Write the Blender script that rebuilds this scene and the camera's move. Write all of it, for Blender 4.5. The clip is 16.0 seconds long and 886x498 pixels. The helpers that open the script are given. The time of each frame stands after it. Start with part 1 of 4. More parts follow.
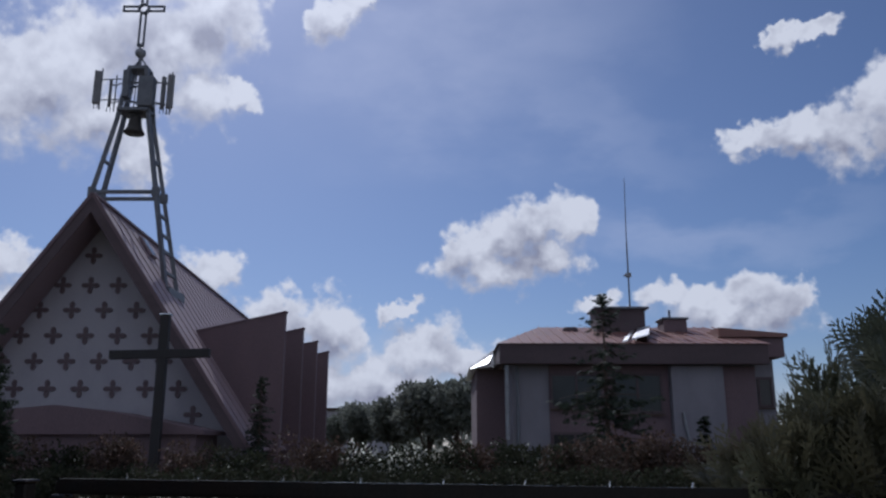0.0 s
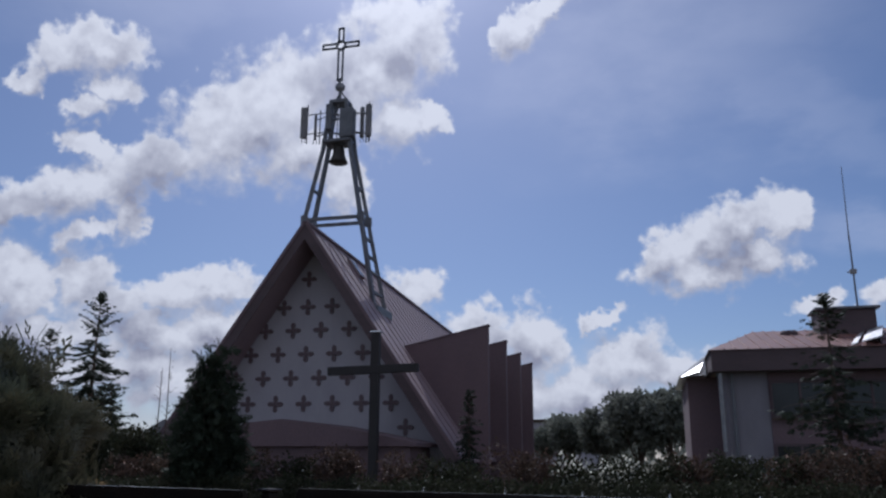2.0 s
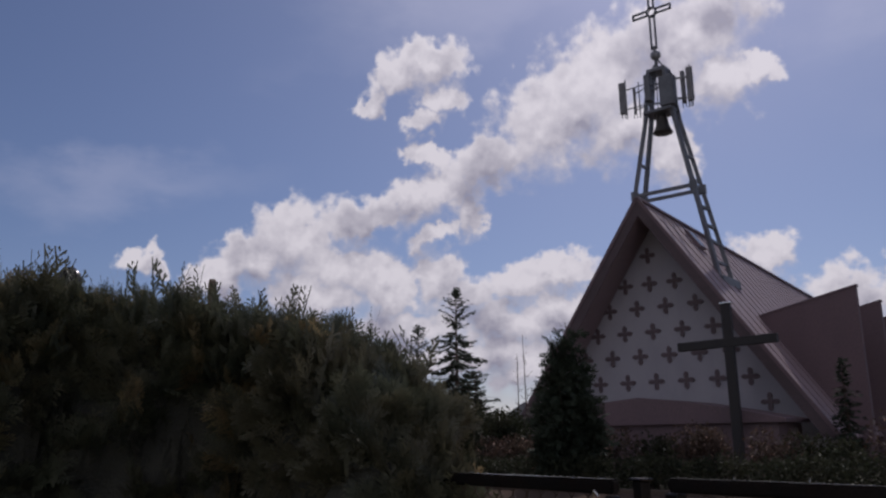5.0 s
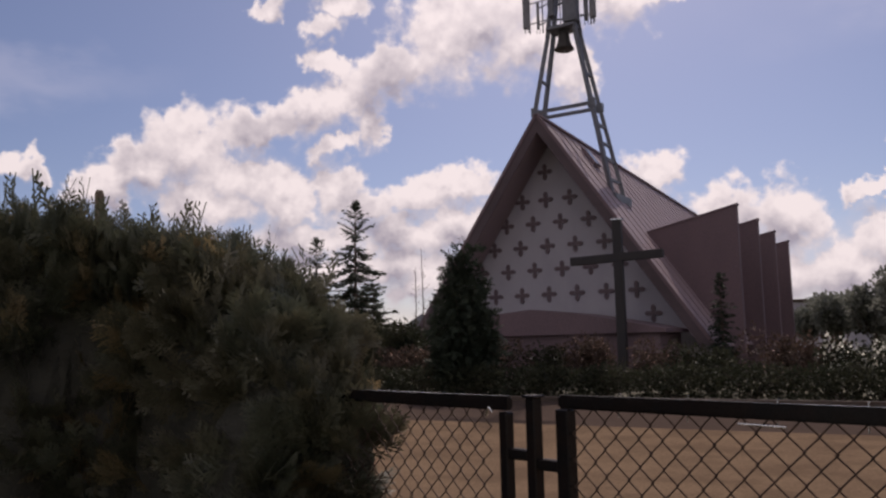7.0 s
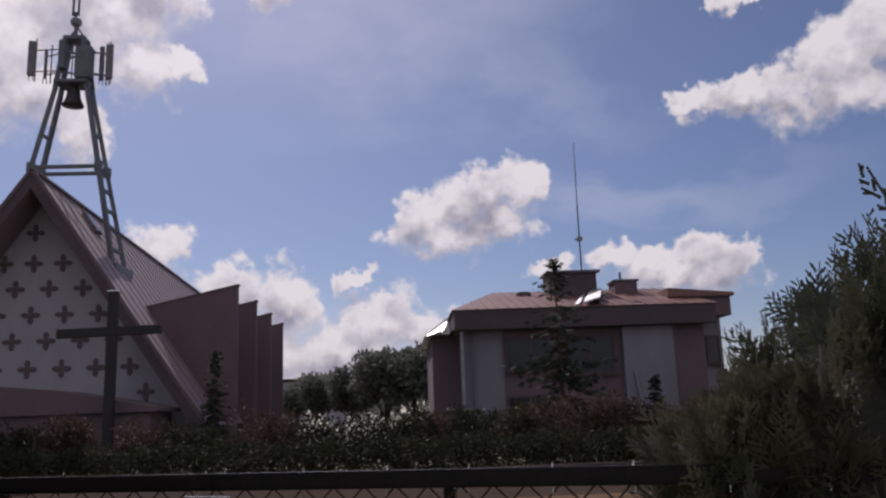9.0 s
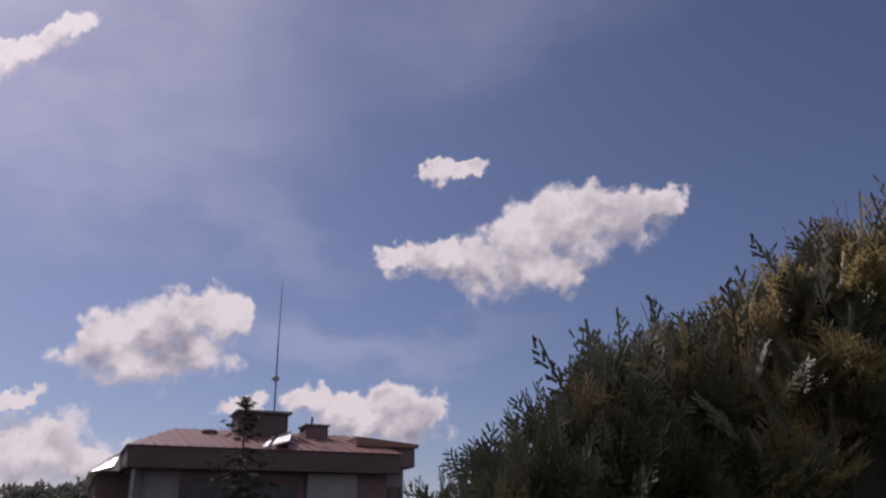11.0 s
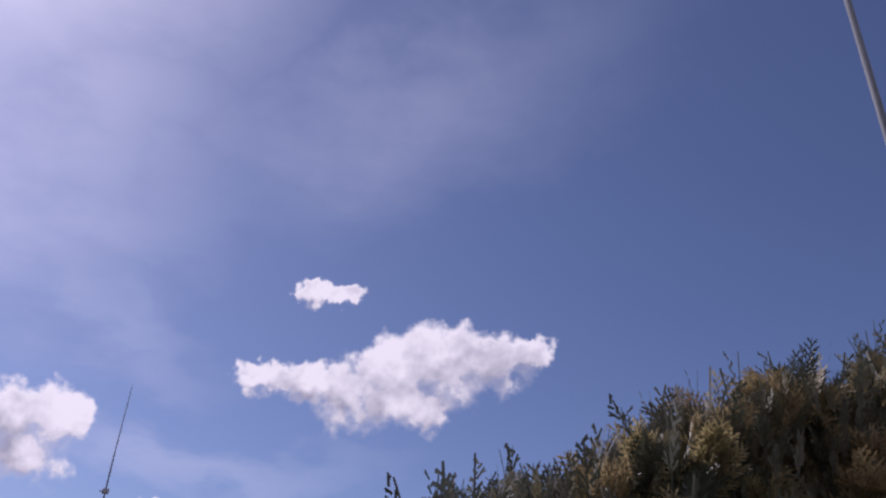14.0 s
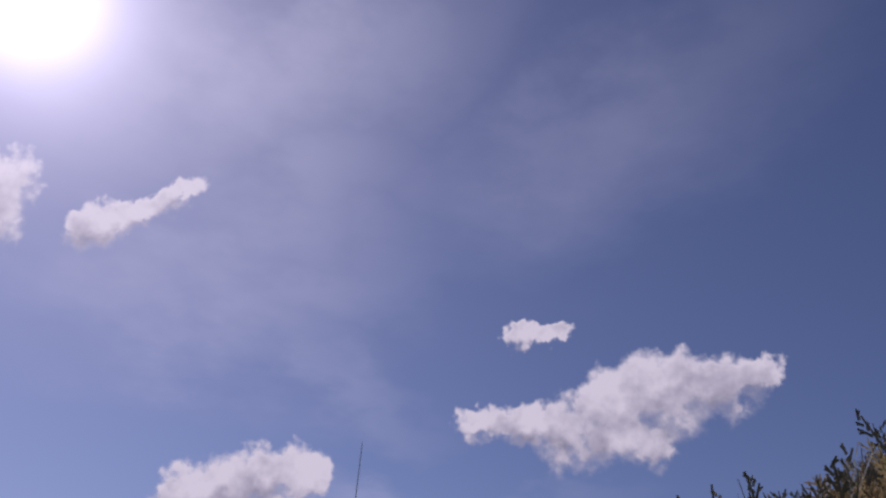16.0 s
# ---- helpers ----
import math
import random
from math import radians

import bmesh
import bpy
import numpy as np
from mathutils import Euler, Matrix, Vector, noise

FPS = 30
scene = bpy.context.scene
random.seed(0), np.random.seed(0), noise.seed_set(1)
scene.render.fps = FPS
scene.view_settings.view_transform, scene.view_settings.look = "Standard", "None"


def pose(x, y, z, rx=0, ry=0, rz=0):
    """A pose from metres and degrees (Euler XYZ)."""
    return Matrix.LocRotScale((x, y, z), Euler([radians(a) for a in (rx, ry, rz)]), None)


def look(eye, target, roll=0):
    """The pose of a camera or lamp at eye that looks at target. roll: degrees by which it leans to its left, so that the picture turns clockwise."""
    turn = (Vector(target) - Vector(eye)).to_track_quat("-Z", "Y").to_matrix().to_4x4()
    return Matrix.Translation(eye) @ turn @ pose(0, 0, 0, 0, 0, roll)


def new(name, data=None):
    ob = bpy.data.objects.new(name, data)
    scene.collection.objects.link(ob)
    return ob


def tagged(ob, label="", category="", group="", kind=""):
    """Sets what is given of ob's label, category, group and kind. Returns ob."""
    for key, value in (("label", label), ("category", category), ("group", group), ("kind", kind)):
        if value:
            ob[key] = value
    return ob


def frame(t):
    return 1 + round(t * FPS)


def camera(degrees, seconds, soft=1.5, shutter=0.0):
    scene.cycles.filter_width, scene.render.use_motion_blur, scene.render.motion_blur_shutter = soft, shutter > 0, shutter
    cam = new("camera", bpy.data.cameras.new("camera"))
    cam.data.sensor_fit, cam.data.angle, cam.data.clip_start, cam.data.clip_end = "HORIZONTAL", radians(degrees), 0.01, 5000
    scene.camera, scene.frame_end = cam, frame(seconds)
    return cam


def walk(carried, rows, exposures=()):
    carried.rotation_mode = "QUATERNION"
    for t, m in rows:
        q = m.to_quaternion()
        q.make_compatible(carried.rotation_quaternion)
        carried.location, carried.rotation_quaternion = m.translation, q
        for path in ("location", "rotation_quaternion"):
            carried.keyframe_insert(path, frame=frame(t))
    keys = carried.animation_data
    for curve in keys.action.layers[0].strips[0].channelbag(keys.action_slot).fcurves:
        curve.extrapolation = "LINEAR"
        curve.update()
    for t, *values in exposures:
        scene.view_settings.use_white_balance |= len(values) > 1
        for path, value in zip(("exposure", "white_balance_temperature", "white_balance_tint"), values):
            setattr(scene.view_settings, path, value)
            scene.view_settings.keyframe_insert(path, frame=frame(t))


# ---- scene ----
cam = camera(57.4, 16.0, soft=2.4)
PATH = (
    (0.0, pose(-0.024, -0.022, 1.554, 103.76, -0.06, 0.00)),
    (0.5, pose(-0.032, -0.024, 1.554, 102.94, -0.22, -0.92)),
    (1.0, pose(-0.039, -0.026, 1.554, 101.06, -0.54, -2.36)),
    (1.5, pose(-0.047, -0.028, 1.554, 102.09, -0.42, 4.67)),
    (1.7, pose(-0.048, -0.028, 1.555, 103.25, -0.33, 9.45)),
    (2.0, pose(-0.049, -0.028, 1.557, 104.51, -0.23, 14.25)),
    (2.5, pose(-0.052, -0.029, 1.560, 106.35, 0.90, 22.39)),
    (3.0, pose(-0.054, -0.029, 1.563, 107.48, 1.39, 28.56)),
    (3.5, pose(-0.057, -0.029, 1.566, 107.54, 1.89, 33.44)),
    (4.0, pose(-0.059, -0.030, 1.569, 106.53, 1.70, 38.02)),
    (4.2, pose(-0.060, -0.030, 1.570, 106.08, 1.05, 38.38)),
    (6.3, pose(-0.085, -0.035, 1.620, 98.61, 0.75, 37.07)),
    (6.5, pose(-0.082, -0.034, 1.620, 98.83, 0.61, 35.59)),
    (7.0, pose(-0.075, -0.032, 1.620, 96.91, 1.22, 31.42)),
    (7.2, pose(-0.068, -0.025, 1.619, 96.52, 0.98, 29.67)),
    (7.5, pose(-0.057, -0.010, 1.617, 95.58, 0.68, 22.89)),
    (8.0, pose(-0.024, -0.015, 1.608, 98.97, 1.08, 11.58)),
    (8.4, pose(-0.005, -0.003, 1.602, 100.62, 1.24, 4.22)),
    (8.5, pose(0.000, 0.000, 1.600, 100.60, 1.35, 2.57)),
    (8.7, pose(0.007, -0.003, 1.597, 100.77, 1.76, 0.04)),
    (10.8, pose(0.020, 0.000, 1.600, 109.71, 0.69, -21.03)),
    (11.0, pose(0.020, 0.000, 1.600, 110.73, 0.92, -24.66)),
    (11.5, pose(0.020, 0.000, 1.600, 114.39, -0.37, -33.68)),
    (12.0, pose(0.020, 0.000, 1.600, 117.23, -0.25, -37.36)),
    (12.5, pose(0.020, 0.000, 1.600, 118.29, -0.98, -36.03)),
    (13.0, pose(0.020, 0.000, 1.600, 120.08, -1.55, -36.45)),
    (13.5, pose(0.020, 0.000, 1.600, 120.64, -2.00, -36.34)),
    (14.0, pose(0.020, 0.000, 1.600, 120.08, -2.27, -35.89)),
    (14.5, pose(0.020, 0.000, 1.600, 120.30, -2.78, -34.26)),
    (15.0, pose(0.020, 0.000, 1.600, 121.05, -3.06, -30.04)),
    (15.5, pose(0.020, 0.000, 1.600, 121.87, -3.47, -26.31)),
    (16.0, pose(0.020, 0.000, 1.600, 122.07, -3.03, -20.01)),
)
EXPOSURES = (
    (0.0, -0.04, 5550, 14), (1.2, 0.06, 5550, 13), (2.0, 0.0, 5600, 14), (3.0, -0.26, 5750, 16), (4.2, -0.26, 5800, 18),
    (6.3, 0.32, 6950, 25), (7.2, 0.32, 6950, 25), (8.0, 0.20, 6650, 23), (8.7, 0.13, 6400, 22), (10.8, 0.03, 6500, 27),
    (11.5, 0.12, 6700, 28), (12.2, 0.36, 6000, 31), (14.5, 0.30, 6000, 33), (16.0, -0.14, 6000, 35),
)
walk(cam, PATH, EXPOSURES)

# ---- sky, sun ----
SUN_AZ, SUN_EL = 19.2, 41.5          # degrees to the left of +y, degrees up
SKY_STRENGTH, SUN_STRENGTH = 0.05, 2.6
TO_SUN = Vector((-math.sin(radians(SUN_AZ)) * math.cos(radians(SUN_EL)),
                 math.cos(radians(SUN_AZ)) * math.cos(radians(SUN_EL)), math.sin(radians(SUN_EL))))

sun = new("sun", bpy.data.lights.new("sun", "SUN"))
sun.data.energy, sun.data.angle, sun.data.color = SUN_STRENGTH, radians(0.55), (1.0, 0.95, 0.87)
sun.matrix_world = look((0, 0, 60), Vector((0, 0, 60)) - TO_SUN)

world = bpy.data.worlds.new("sky")
scene.world = world
world.use_nodes = True
wt = world.node_tree
wt.nodes.clear()


class Graph:
    """Short hand for wiring shader nodes."""

    def __init__(self, tree):
        self.tree = tree

    def node(self, kind, ins=(), operation="", use_clamp=False, data_type="", vector_type=""):
        n = self.tree.nodes.new(kind)
        if operation:
            n.operation = operation
        if use_clamp:
            n.use_clamp = True
        if data_type:
            n.data_type = data_type
        if vector_type:
            n.vector_type = vector_type
        for key, value in dict(ins).items():
            if isinstance(value, bpy.types.NodeSocket):
                self.tree.links.new(value, n.inputs[key])
            else:
                n.inputs[key].default_value = value
        return n

    def math(self, op, a, b=0.0, c=0.0, clamp=False):
        return self.node("ShaderNodeMath", {0: a, 1: b, 2: c}, operation=op, use_clamp=clamp).outputs[0]

    def vec(self, op, a, b=(0, 0, 0)):
        return self.node("ShaderNodeVectorMath", {0: a, 1: b}, operation=op)

    def ramp(self, value, lo, hi, to_lo=0.0, to_hi=1.0, smooth=True):
        n = self.node("ShaderNodeMapRange", {0: value, 1: lo, 2: hi, 3: to_lo, 4: to_hi})
        n.interpolation_type = "SMOOTHSTEP" if smooth else "LINEAR"
        return n.outputs[0]

    def mix(self, fac, a, b):
        n = self.node("ShaderNodeMix", data_type="RGBA")
        for i, value in ((0, fac), (6, a), (7, b)):
            if isinstance(value, bpy.types.NodeSocket):
                self.tree.links.new(value, n.inputs[i])
            else:
                n.inputs[i].default_value = value
        return n.outputs[2]

    def noise(self, vector, scale, detail=4.0, rough=0.55):
        ins = {"Scale": scale, "Detail": detail, "Roughness": rough}
        if vector is not None:
            ins["Vector"] = vector
        return self.node("ShaderNodeTexNoise", ins)


# cloud field: azimuth and elevation in degrees in, distance in cloud radii out
field = bpy.data.node_groups.new("cloud_field", "ShaderNodeTree")
field.interface.new_socket("Vector", in_out="INPUT", socket_type="NodeSocketVector")
field.interface.new_socket("Reach", in_out="OUTPUT", socket_type="NodeSocketFloat")
cf = Graph(field)
f_in, f_out = cf.node("NodeGroupInput"), cf.node("NodeGroupOutput")
broad = cf.noise(f_in.outputs[0], 0.42, 3.0, 0.5)
fine = cf.noise(f_in.outputs[0], 1.25, 5.0, 0.52)
s1 = cf.node("ShaderNodeVectorMath", {0: cf.vec("SUBTRACT", broad.outputs["Color"], (0.5, 0.5, 0.5)).outputs[0], 3: 3.2}, operation="SCALE").outputs[0]
s2 = cf.node("ShaderNodeVectorMath", {0: cf.vec("SUBTRACT", fine.outputs["Color"], (0.5, 0.5, 0.5)).outputs[0], 3: 1.8}, operation="SCALE").outputs[0]
warped = cf.vec("MULTIPLY", cf.vec("ADD", cf.vec("ADD", f_in.outputs[0], s1).outputs[0], s2).outputs[0], (1, 1, 0)).outputs[0]
reach = None
lobe_place, lobe_count = warped, 0


def puff(right, up, half_width, half_height, tilt):
    """One lobe of a cloud, in degrees of the sky."""
    global reach, lobe_place, lobe_count
    lobe_count += 1
    if reach is not None and lobe_count % 5 == 0:      # ties each handful of lobes to the last, to keep the graph small in memory
        lobe_place = cf.node("ShaderNodeVectorMath", {0: reach, 1: (1e-9, 1e-9, 0), 2: warped}, operation="MULTIPLY_ADD").outputs[0]
    m = cf.node("ShaderNodeMapping", {"Vector": lobe_place, "Location": (right, up, 0), "Rotation": (0, 0, radians(tilt)),
                                      "Scale": (half_width * 1.05 + 0.25, half_height * 1.08 + 0.2, 1)}, vector_type="TEXTURE")
    d = cf.vec("LENGTH", m.outputs[0]).outputs["Value"]
    reach = d if reach is None else cf.math("SMOOTH_MIN", reach, d, 0.25)


# tower cloud
puff(-17.6, 29.0, 3.9, 3.1, -9)
puff(-20.5, 26.2, 4.5, 3.7, 11)
puff(-15.4, 23.4, 1.5, 1.1, -9)
puff(-17.9, 23.1, 2.8, 1.9, 6)
puff(-27.1, 23.7, 5.3, 3.7, 28)
puff(-29.8, 21.8, 4.7, 3.2, 20)
puff(-24.4, 20.7, 3.3, 2.3, 4)
puff(-34.6, 19.2, 3.3, 2.0, 36)
puff(-21.7, 18.5, 1.8, 1.9, -6)
# trail cloud
puff(-38.9, 17.1, 3.7, 1.6, 26)
puff(-36.4, 15.5, 1.2, 1.5, -1)
puff(-43.7, 15.1, 3.6, 1.5, 18)
puff(-48.8, 13.6, 3.5, 2.5, 11)
puff(-52.1, 12.2, 2.2, 1.7, 23)
puff(-53.4, 10.8, 1.9, 1.4, 2)
puff(-46.0, 11.7, 4.3, 1.7, 0)
puff(-38.9, 14.1, 2.0, 0.9, 14)
# low cloud
puff(-38.9, 10.9, 2.3, 1.9, 9)
puff(-42.1, 10.2, 2.7, 1.9, -1)
puff(-36.5, 9.7, 2.4, 1.5, -2)
puff(-32.9, 10.4, 2.3, 1.4, 3)
puff(-30.0, 11.1, 2.8, 1.3, 5)
puff(-40.5, 7.9, 4.8, 1.7, -1)
puff(-33.3, 8.1, 4.0, 1.7, -2)
puff(-47.5, 9.8, 4.2, 1.7, 0)
puff(-30.1, 8.7, 2.3, 1.9, -3)
# puffs cloud
puff(-39.3, 26.0, 3.3, 1.4, 7)
puff(-41.9, 25.1, 2.1, 1.3, 24)
puff(-43.5, 23.5, 1.1, 0.8, 44)
puff(-38.8, 23.8, 1.9, 1.3, 0)
puff(-39.7, 22.2, 1.6, 0.7, 10)
puff(-39.5, 19.7, 1.4, 0.8, -5)
# ridge cloud
puff(-16.4, 11.3, 2.4, 1.3, 4)
puff(-11.0, 8.7, 3.3, 1.6, 2)
puff(-7.8, 7.7, 2.1, 2.3, 2)
puff(-1.5, 6.3, 2.7, 2.3, 1)
puff(-4.2, 4.4, 4.8, 1.7, 1)
puff(-8.1, 4.5, 2.5, 1.7, 1)
puff(0.7, 5.9, 2.1, 1.3, 10)
puff(2.9, 5.3, 2.3, 1.5, 0)
puff(-2.6, 3.1, 6.0, 0.9, 1)
# slips cloud
puff(-3.0, 9.6, 1.7, 0.5, 13)
# mid cloud
puff(1.9, 13.3, 2.6, 1.7, 25)
puff(4.6, 14.4, 2.9, 2.0, 19)
puff(7.1, 15.5, 2.7, 1.7, 14)
puff(9.4, 14.9, 1.7, 1.2, 23)
puff(4.1, 12.3, 4.0, 1.2, 3)
puff(7.7, 13.1, 2.8, 1.3, 3)
# house cloud
puff(21.1, 9.8, 2.1, 1.6, 0)
puff(18.3, 9.6, 2.3, 1.2, 0)
puff(16.0, 9.9, 1.9, 1.0, 0)
puff(23.3, 9.1, 1.5, 1.4, -1)
puff(19.9, 8.4, 4.8, 1.2, -1)
puff(11.0, 9.6, 1.2, 0.7, 11)
# right cloud
puff(22.3, 20.2, 2.0, 0.8, 4)
puff(25.7, 20.4, 2.5, 1.2, 8)
puff(27.8, 19.3, 1.8, 2.0, -2)
puff(31.3, 21.4, 3.6, 2.3, 10)
puff(34.7, 21.9, 3.5, 2.3, 0)
puff(38.1, 22.2, 3.4, 1.8, -1)
puff(41.4, 22.8, 1.7, 0.9, 12)
puff(31.6, 19.5, 3.7, 1.6, -4)
puff(34.0, 18.8, 1.3, 1.4, -4)
# chip cloud
puff(24.7, 26.4, 1.0, 0.55, 0)
puff(26.7, 26.6, 1.6, 0.6, 7)
# high cloud
puff(-6.1, 30.7, 2.5, 0.7, 27)
puff(-3.7, 32.6, 1.7, 0.7, 32)
puff(-8.8, 29.2, 1.7, 1.2, 44)
# bank cloud
puff(-34.1, 6.0, 5.1, 1.6, 0)
puff(-31.8, 4.4, 4.8, 1.5, 0)
puff(-40.5, 5.5, 4.1, 1.5, 1)
# west cloud
puff(-59, 11.9, 1.4, 0.8, 5)
puff(-55.1, 10.7, 1.7, 0.8, 3)
puff(-52, 11.8, 2.2, 1.1, 13)
cf.tree.links.new(reach, f_out.inputs[0])

EDGE_BILLOW, EDGE_START = 0.66, -0.12
wg = Graph(wt)
coord = wg.node("ShaderNodeTexCoord").outputs["Generated"]
xyz = wg.node("ShaderNodeSeparateXYZ", {0: coord})
az = wg.math("DEGREES", wg.math("ARCTAN2", xyz.outputs[0], xyz.outputs[1]))
el = wg.math("DEGREES", wg.math("ARCSINE", xyz.outputs[2]))
place = wg.node("ShaderNodeCombineXYZ", {0: az, 1: el}).outputs[0]


def cloud_field(vector):
    n = wg.node("ShaderNodeGroup")
    n.node_tree = field
    wt.links.new(vector, n.inputs[0])
    return n.outputs[0]


# billows: rounded heads of cumulus, at two sizes, with ragged fibres between them
billows = bpy.data.node_groups.new("cloud_billows", "ShaderNodeTree")
billows.interface.new_socket("Vector", in_out="INPUT", socket_type="NodeSocketVector")
billows.interface.new_socket("Height", in_out="OUTPUT", socket_type="NodeSocketFloat")
bf = Graph(billows)
b_in, b_out = bf.node("NodeGroupInput"), bf.node("NodeGroupOutput")
drift = bf.noise(b_in.outputs[0], 0.8, 4.0, 0.6)
b_place = bf.vec("ADD", b_in.outputs[0], bf.node("ShaderNodeVectorMath", {
    0: bf.vec("SUBTRACT", drift.outputs["Color"], (0.5, 0.5, 0.5)).outputs[0], 3: 1.5}, operation="SCALE").outputs[0]).outputs[0]


def heads(scale):
    n = bf.node("ShaderNodeTexVoronoi", {"Vector": b_place, "Scale": scale})
    n.feature, n.voronoi_dimensions = "SMOOTH_F1", "2D"
    n.inputs["Smoothness"].default_value = 0.6
    return n.outputs["Distance"]


fibre = bf.math("SUBTRACT", bf.noise(b_place, 0.9, 6.0, 0.55).outputs["Fac"], 0.5)
height = bf.math("ADD", bf.math("MULTIPLY", heads(0.42), -0.75), bf.math("MULTIPLY", heads(1.05), -0.26))
height = bf.math("ADD", bf.math("ADD", height, 0.50), bf.math("MULTIPLY", fibre, 0.44))
bf.tree.links.new(height, b_out.inputs[0])


def billow(vector):
    n = wg.node("ShaderNodeGroup")
    n.node_tree = billows
    wt.links.new(vector, n.inputs[0])
    return n.outputs[0]


here = cloud_field(place)
next_place = wg.node("ShaderNodeVectorMath", {0: here, 1: (1e-9, 1e-9, 0), 2: place}, operation="MULTIPLY_ADD").outputs[0]
above = cloud_field(wg.vec("ADD", next_place, (0.2, 1.3, 0)).outputs[0])
heap = billow(place)
heap_above = billow(wg.vec("ADD", place, (-0.10, 0.45, 0)).outputs[0])
# beyond the view the same broken cumulus goes on
round_about = wg.ramp(wg.noise(coord, 3.2, 6.0, 0.58).outputs["Fac"], 0.43, 0.57)
beyond = wg.math("MAXIMUM", wg.ramp(wg.math("ABSOLUTE", az), 78.0, 95.0), wg.ramp(el, 52.0, 62.0))
mass = wg.math("ADD", wg.math("SUBTRACT", 1.0, here), wg.math("MULTIPLY", heap, EDGE_BILLOW))
relief = wg.math("SUBTRACT", above, here)
# crisp heads towards the sun, frayed and thinning bases
soft_edge = wg.ramp(relief, -0.35, 0.30, 0.90, 0.42)
cover = wg.node("ShaderNodeMapRange", {0: mass, 1: EDGE_START, 2: wg.math("ADD", soft_edge, EDGE_START), 3: 0.0, 4: 1.0})
cover.interpolation_type = "SMOOTHSTEP"
cover = wg.math("MAXIMUM", cover.outputs[0], wg.math("MULTIPLY", round_about, beyond))
local = wg.math("SUBTRACT", heap, heap_above)
core = wg.ramp(mass, 0.08, 0.70)
mottle = wg.ramp(wg.noise(place, 0.24, 4.0, 0.5).outputs["Fac"], 0.42, 0.66, 0.0, 1.0)
lit = wg.math("ADD", wg.ramp(relief, -0.55, 0.65, 0.42, 1.05), wg.math("MULTIPLY", local, 0.62))
lit = wg.math("SUBTRACT", lit, wg.math("MULTIPLY", wg.math("MULTIPLY", core, mottle), 0.60), clamp=True)
lit = wg.math("MAXIMUM", lit, wg.math("MULTIPLY", beyond, 0.85))

# thin high cloud
thin = None


def veil(right, up, half_width, half_height, tilt, most):
    global thin
    m = wg.node("ShaderNodeMapping", {"Vector": veil_place, "Location": (right, up, 0), "Rotation": (0, 0, radians(tilt)),
                                      "Scale": (half_width, half_height, 1)}, vector_type="TEXTURE")
    d = wg.ramp(wg.vec("LENGTH", m.outputs[0]).outputs["Value"], 1.35, 0.0, 0.0, most * 1.15)
    thin = d if thin is None else wg.math("MAXIMUM", thin, d)


veil_noise = wg.noise(wg.vec("MULTIPLY", place, (0.6, 1.2, 0)).outputs[0], 0.13, 5.0, 0.55)
veil_place = wg.vec("MULTIPLY", wg.vec("ADD", place, wg.node("ShaderNodeVectorMath", {
    0: wg.vec("SUBTRACT", veil_noise.outputs["Color"], (0.5, 0.5, 0.5)).outputs[0], 3: 14.0}, operation="SCALE").outputs[0]).outputs[0], (1, 1, 0)).outputs[0]
veil(30.4, 39.6, 25.9, 7.3, 15, 0.2)
veil(2.1, 2.6, 43.6, 4.3, -2, 0.32)
veil(-41.5, 3.3, 45.3, 3.4, -1, 0.32)
veil(3, 42.1, 21.4, 8.1, 23, 0.5)
veil(4.3, 27.9, 14.4, 5.8, 18, 0.35)
veil(-0.1, 25.9, 13.6, 5.2, -9, 0.4)
veil(17.8, 14.8, 13.5, 1.7, -1, 0.3)
veil(7.1, 23.1, 13, 2.6, -12, 0.3)
veil(-62.6, 18, 11.3, 2.2, 4, 0.3)
veil(-38.1, 30.3, 11.5, 3, 13, 0.35)
veil(4.9, 34.6, 13, 8.9, 14, 0.35)
thin = wg.math("MULTIPLY", thin, wg.ramp(veil_noise.outputs["Fac"], 0.25, 0.7, 0.45, 1.0))

sky = wg.node("ShaderNodeTexSky")
sky.sky_type, sky.sun_disc, sky.sun_elevation, sky.sun_rotation = "NISHITA", False, radians(SUN_EL), radians(-SUN_AZ)
sky.altitude, sky.air_density, sky.dust_density, sky.ozone_density = 150.0, 1.0, 0.35, 3.0
toward = wg.vec("DOT_PRODUCT", coord, tuple(TO_SUN)).outputs["Value"]
angle = wg.math("DEGREES", wg.math("ARCCOSINE", toward))
aureole = wg.math("ADD", wg.math("MULTIPLY", wg.math("EXPONENT", wg.math("MULTIPLY", angle, -0.36)), 2.8),
                  wg.math("MULTIPLY", wg.math("EXPONENT", wg.math("MULTIPLY", angle, -0.06)), 0.23))
GLOW, BRIGHT, SHADE, VEIL = (1.0, 0.97, 1.0, 1), (0.63, 0.62, 0.615, 1), (0.25, 0.25, 0.295, 1), (0.46, 0.48, 0.57, 1)
cloud_colour = wg.mix(lit, SHADE, BRIGHT)
clear = wg.vec("MULTIPLY", sky.outputs[0], (1.01, 0.99, 1.06)).outputs[0]
blue = wg.node("ShaderNodeBackground", {"Color": clear, "Strength": SKY_STRENGTH})
haze = wg.node("ShaderNodeBackground", {"Color": VEIL, "Strength": 1.0})
white = wg.node("ShaderNodeBackground", {"Color": cloud_colour, "Strength": 1.0})
halo = wg.node("ShaderNodeBackground", {"Color": GLOW, "Strength": aureole})
hazy = wg.node("ShaderNodeMixShader", {0: thin, 1: blue.outputs[0], 2: haze.outputs[0]})
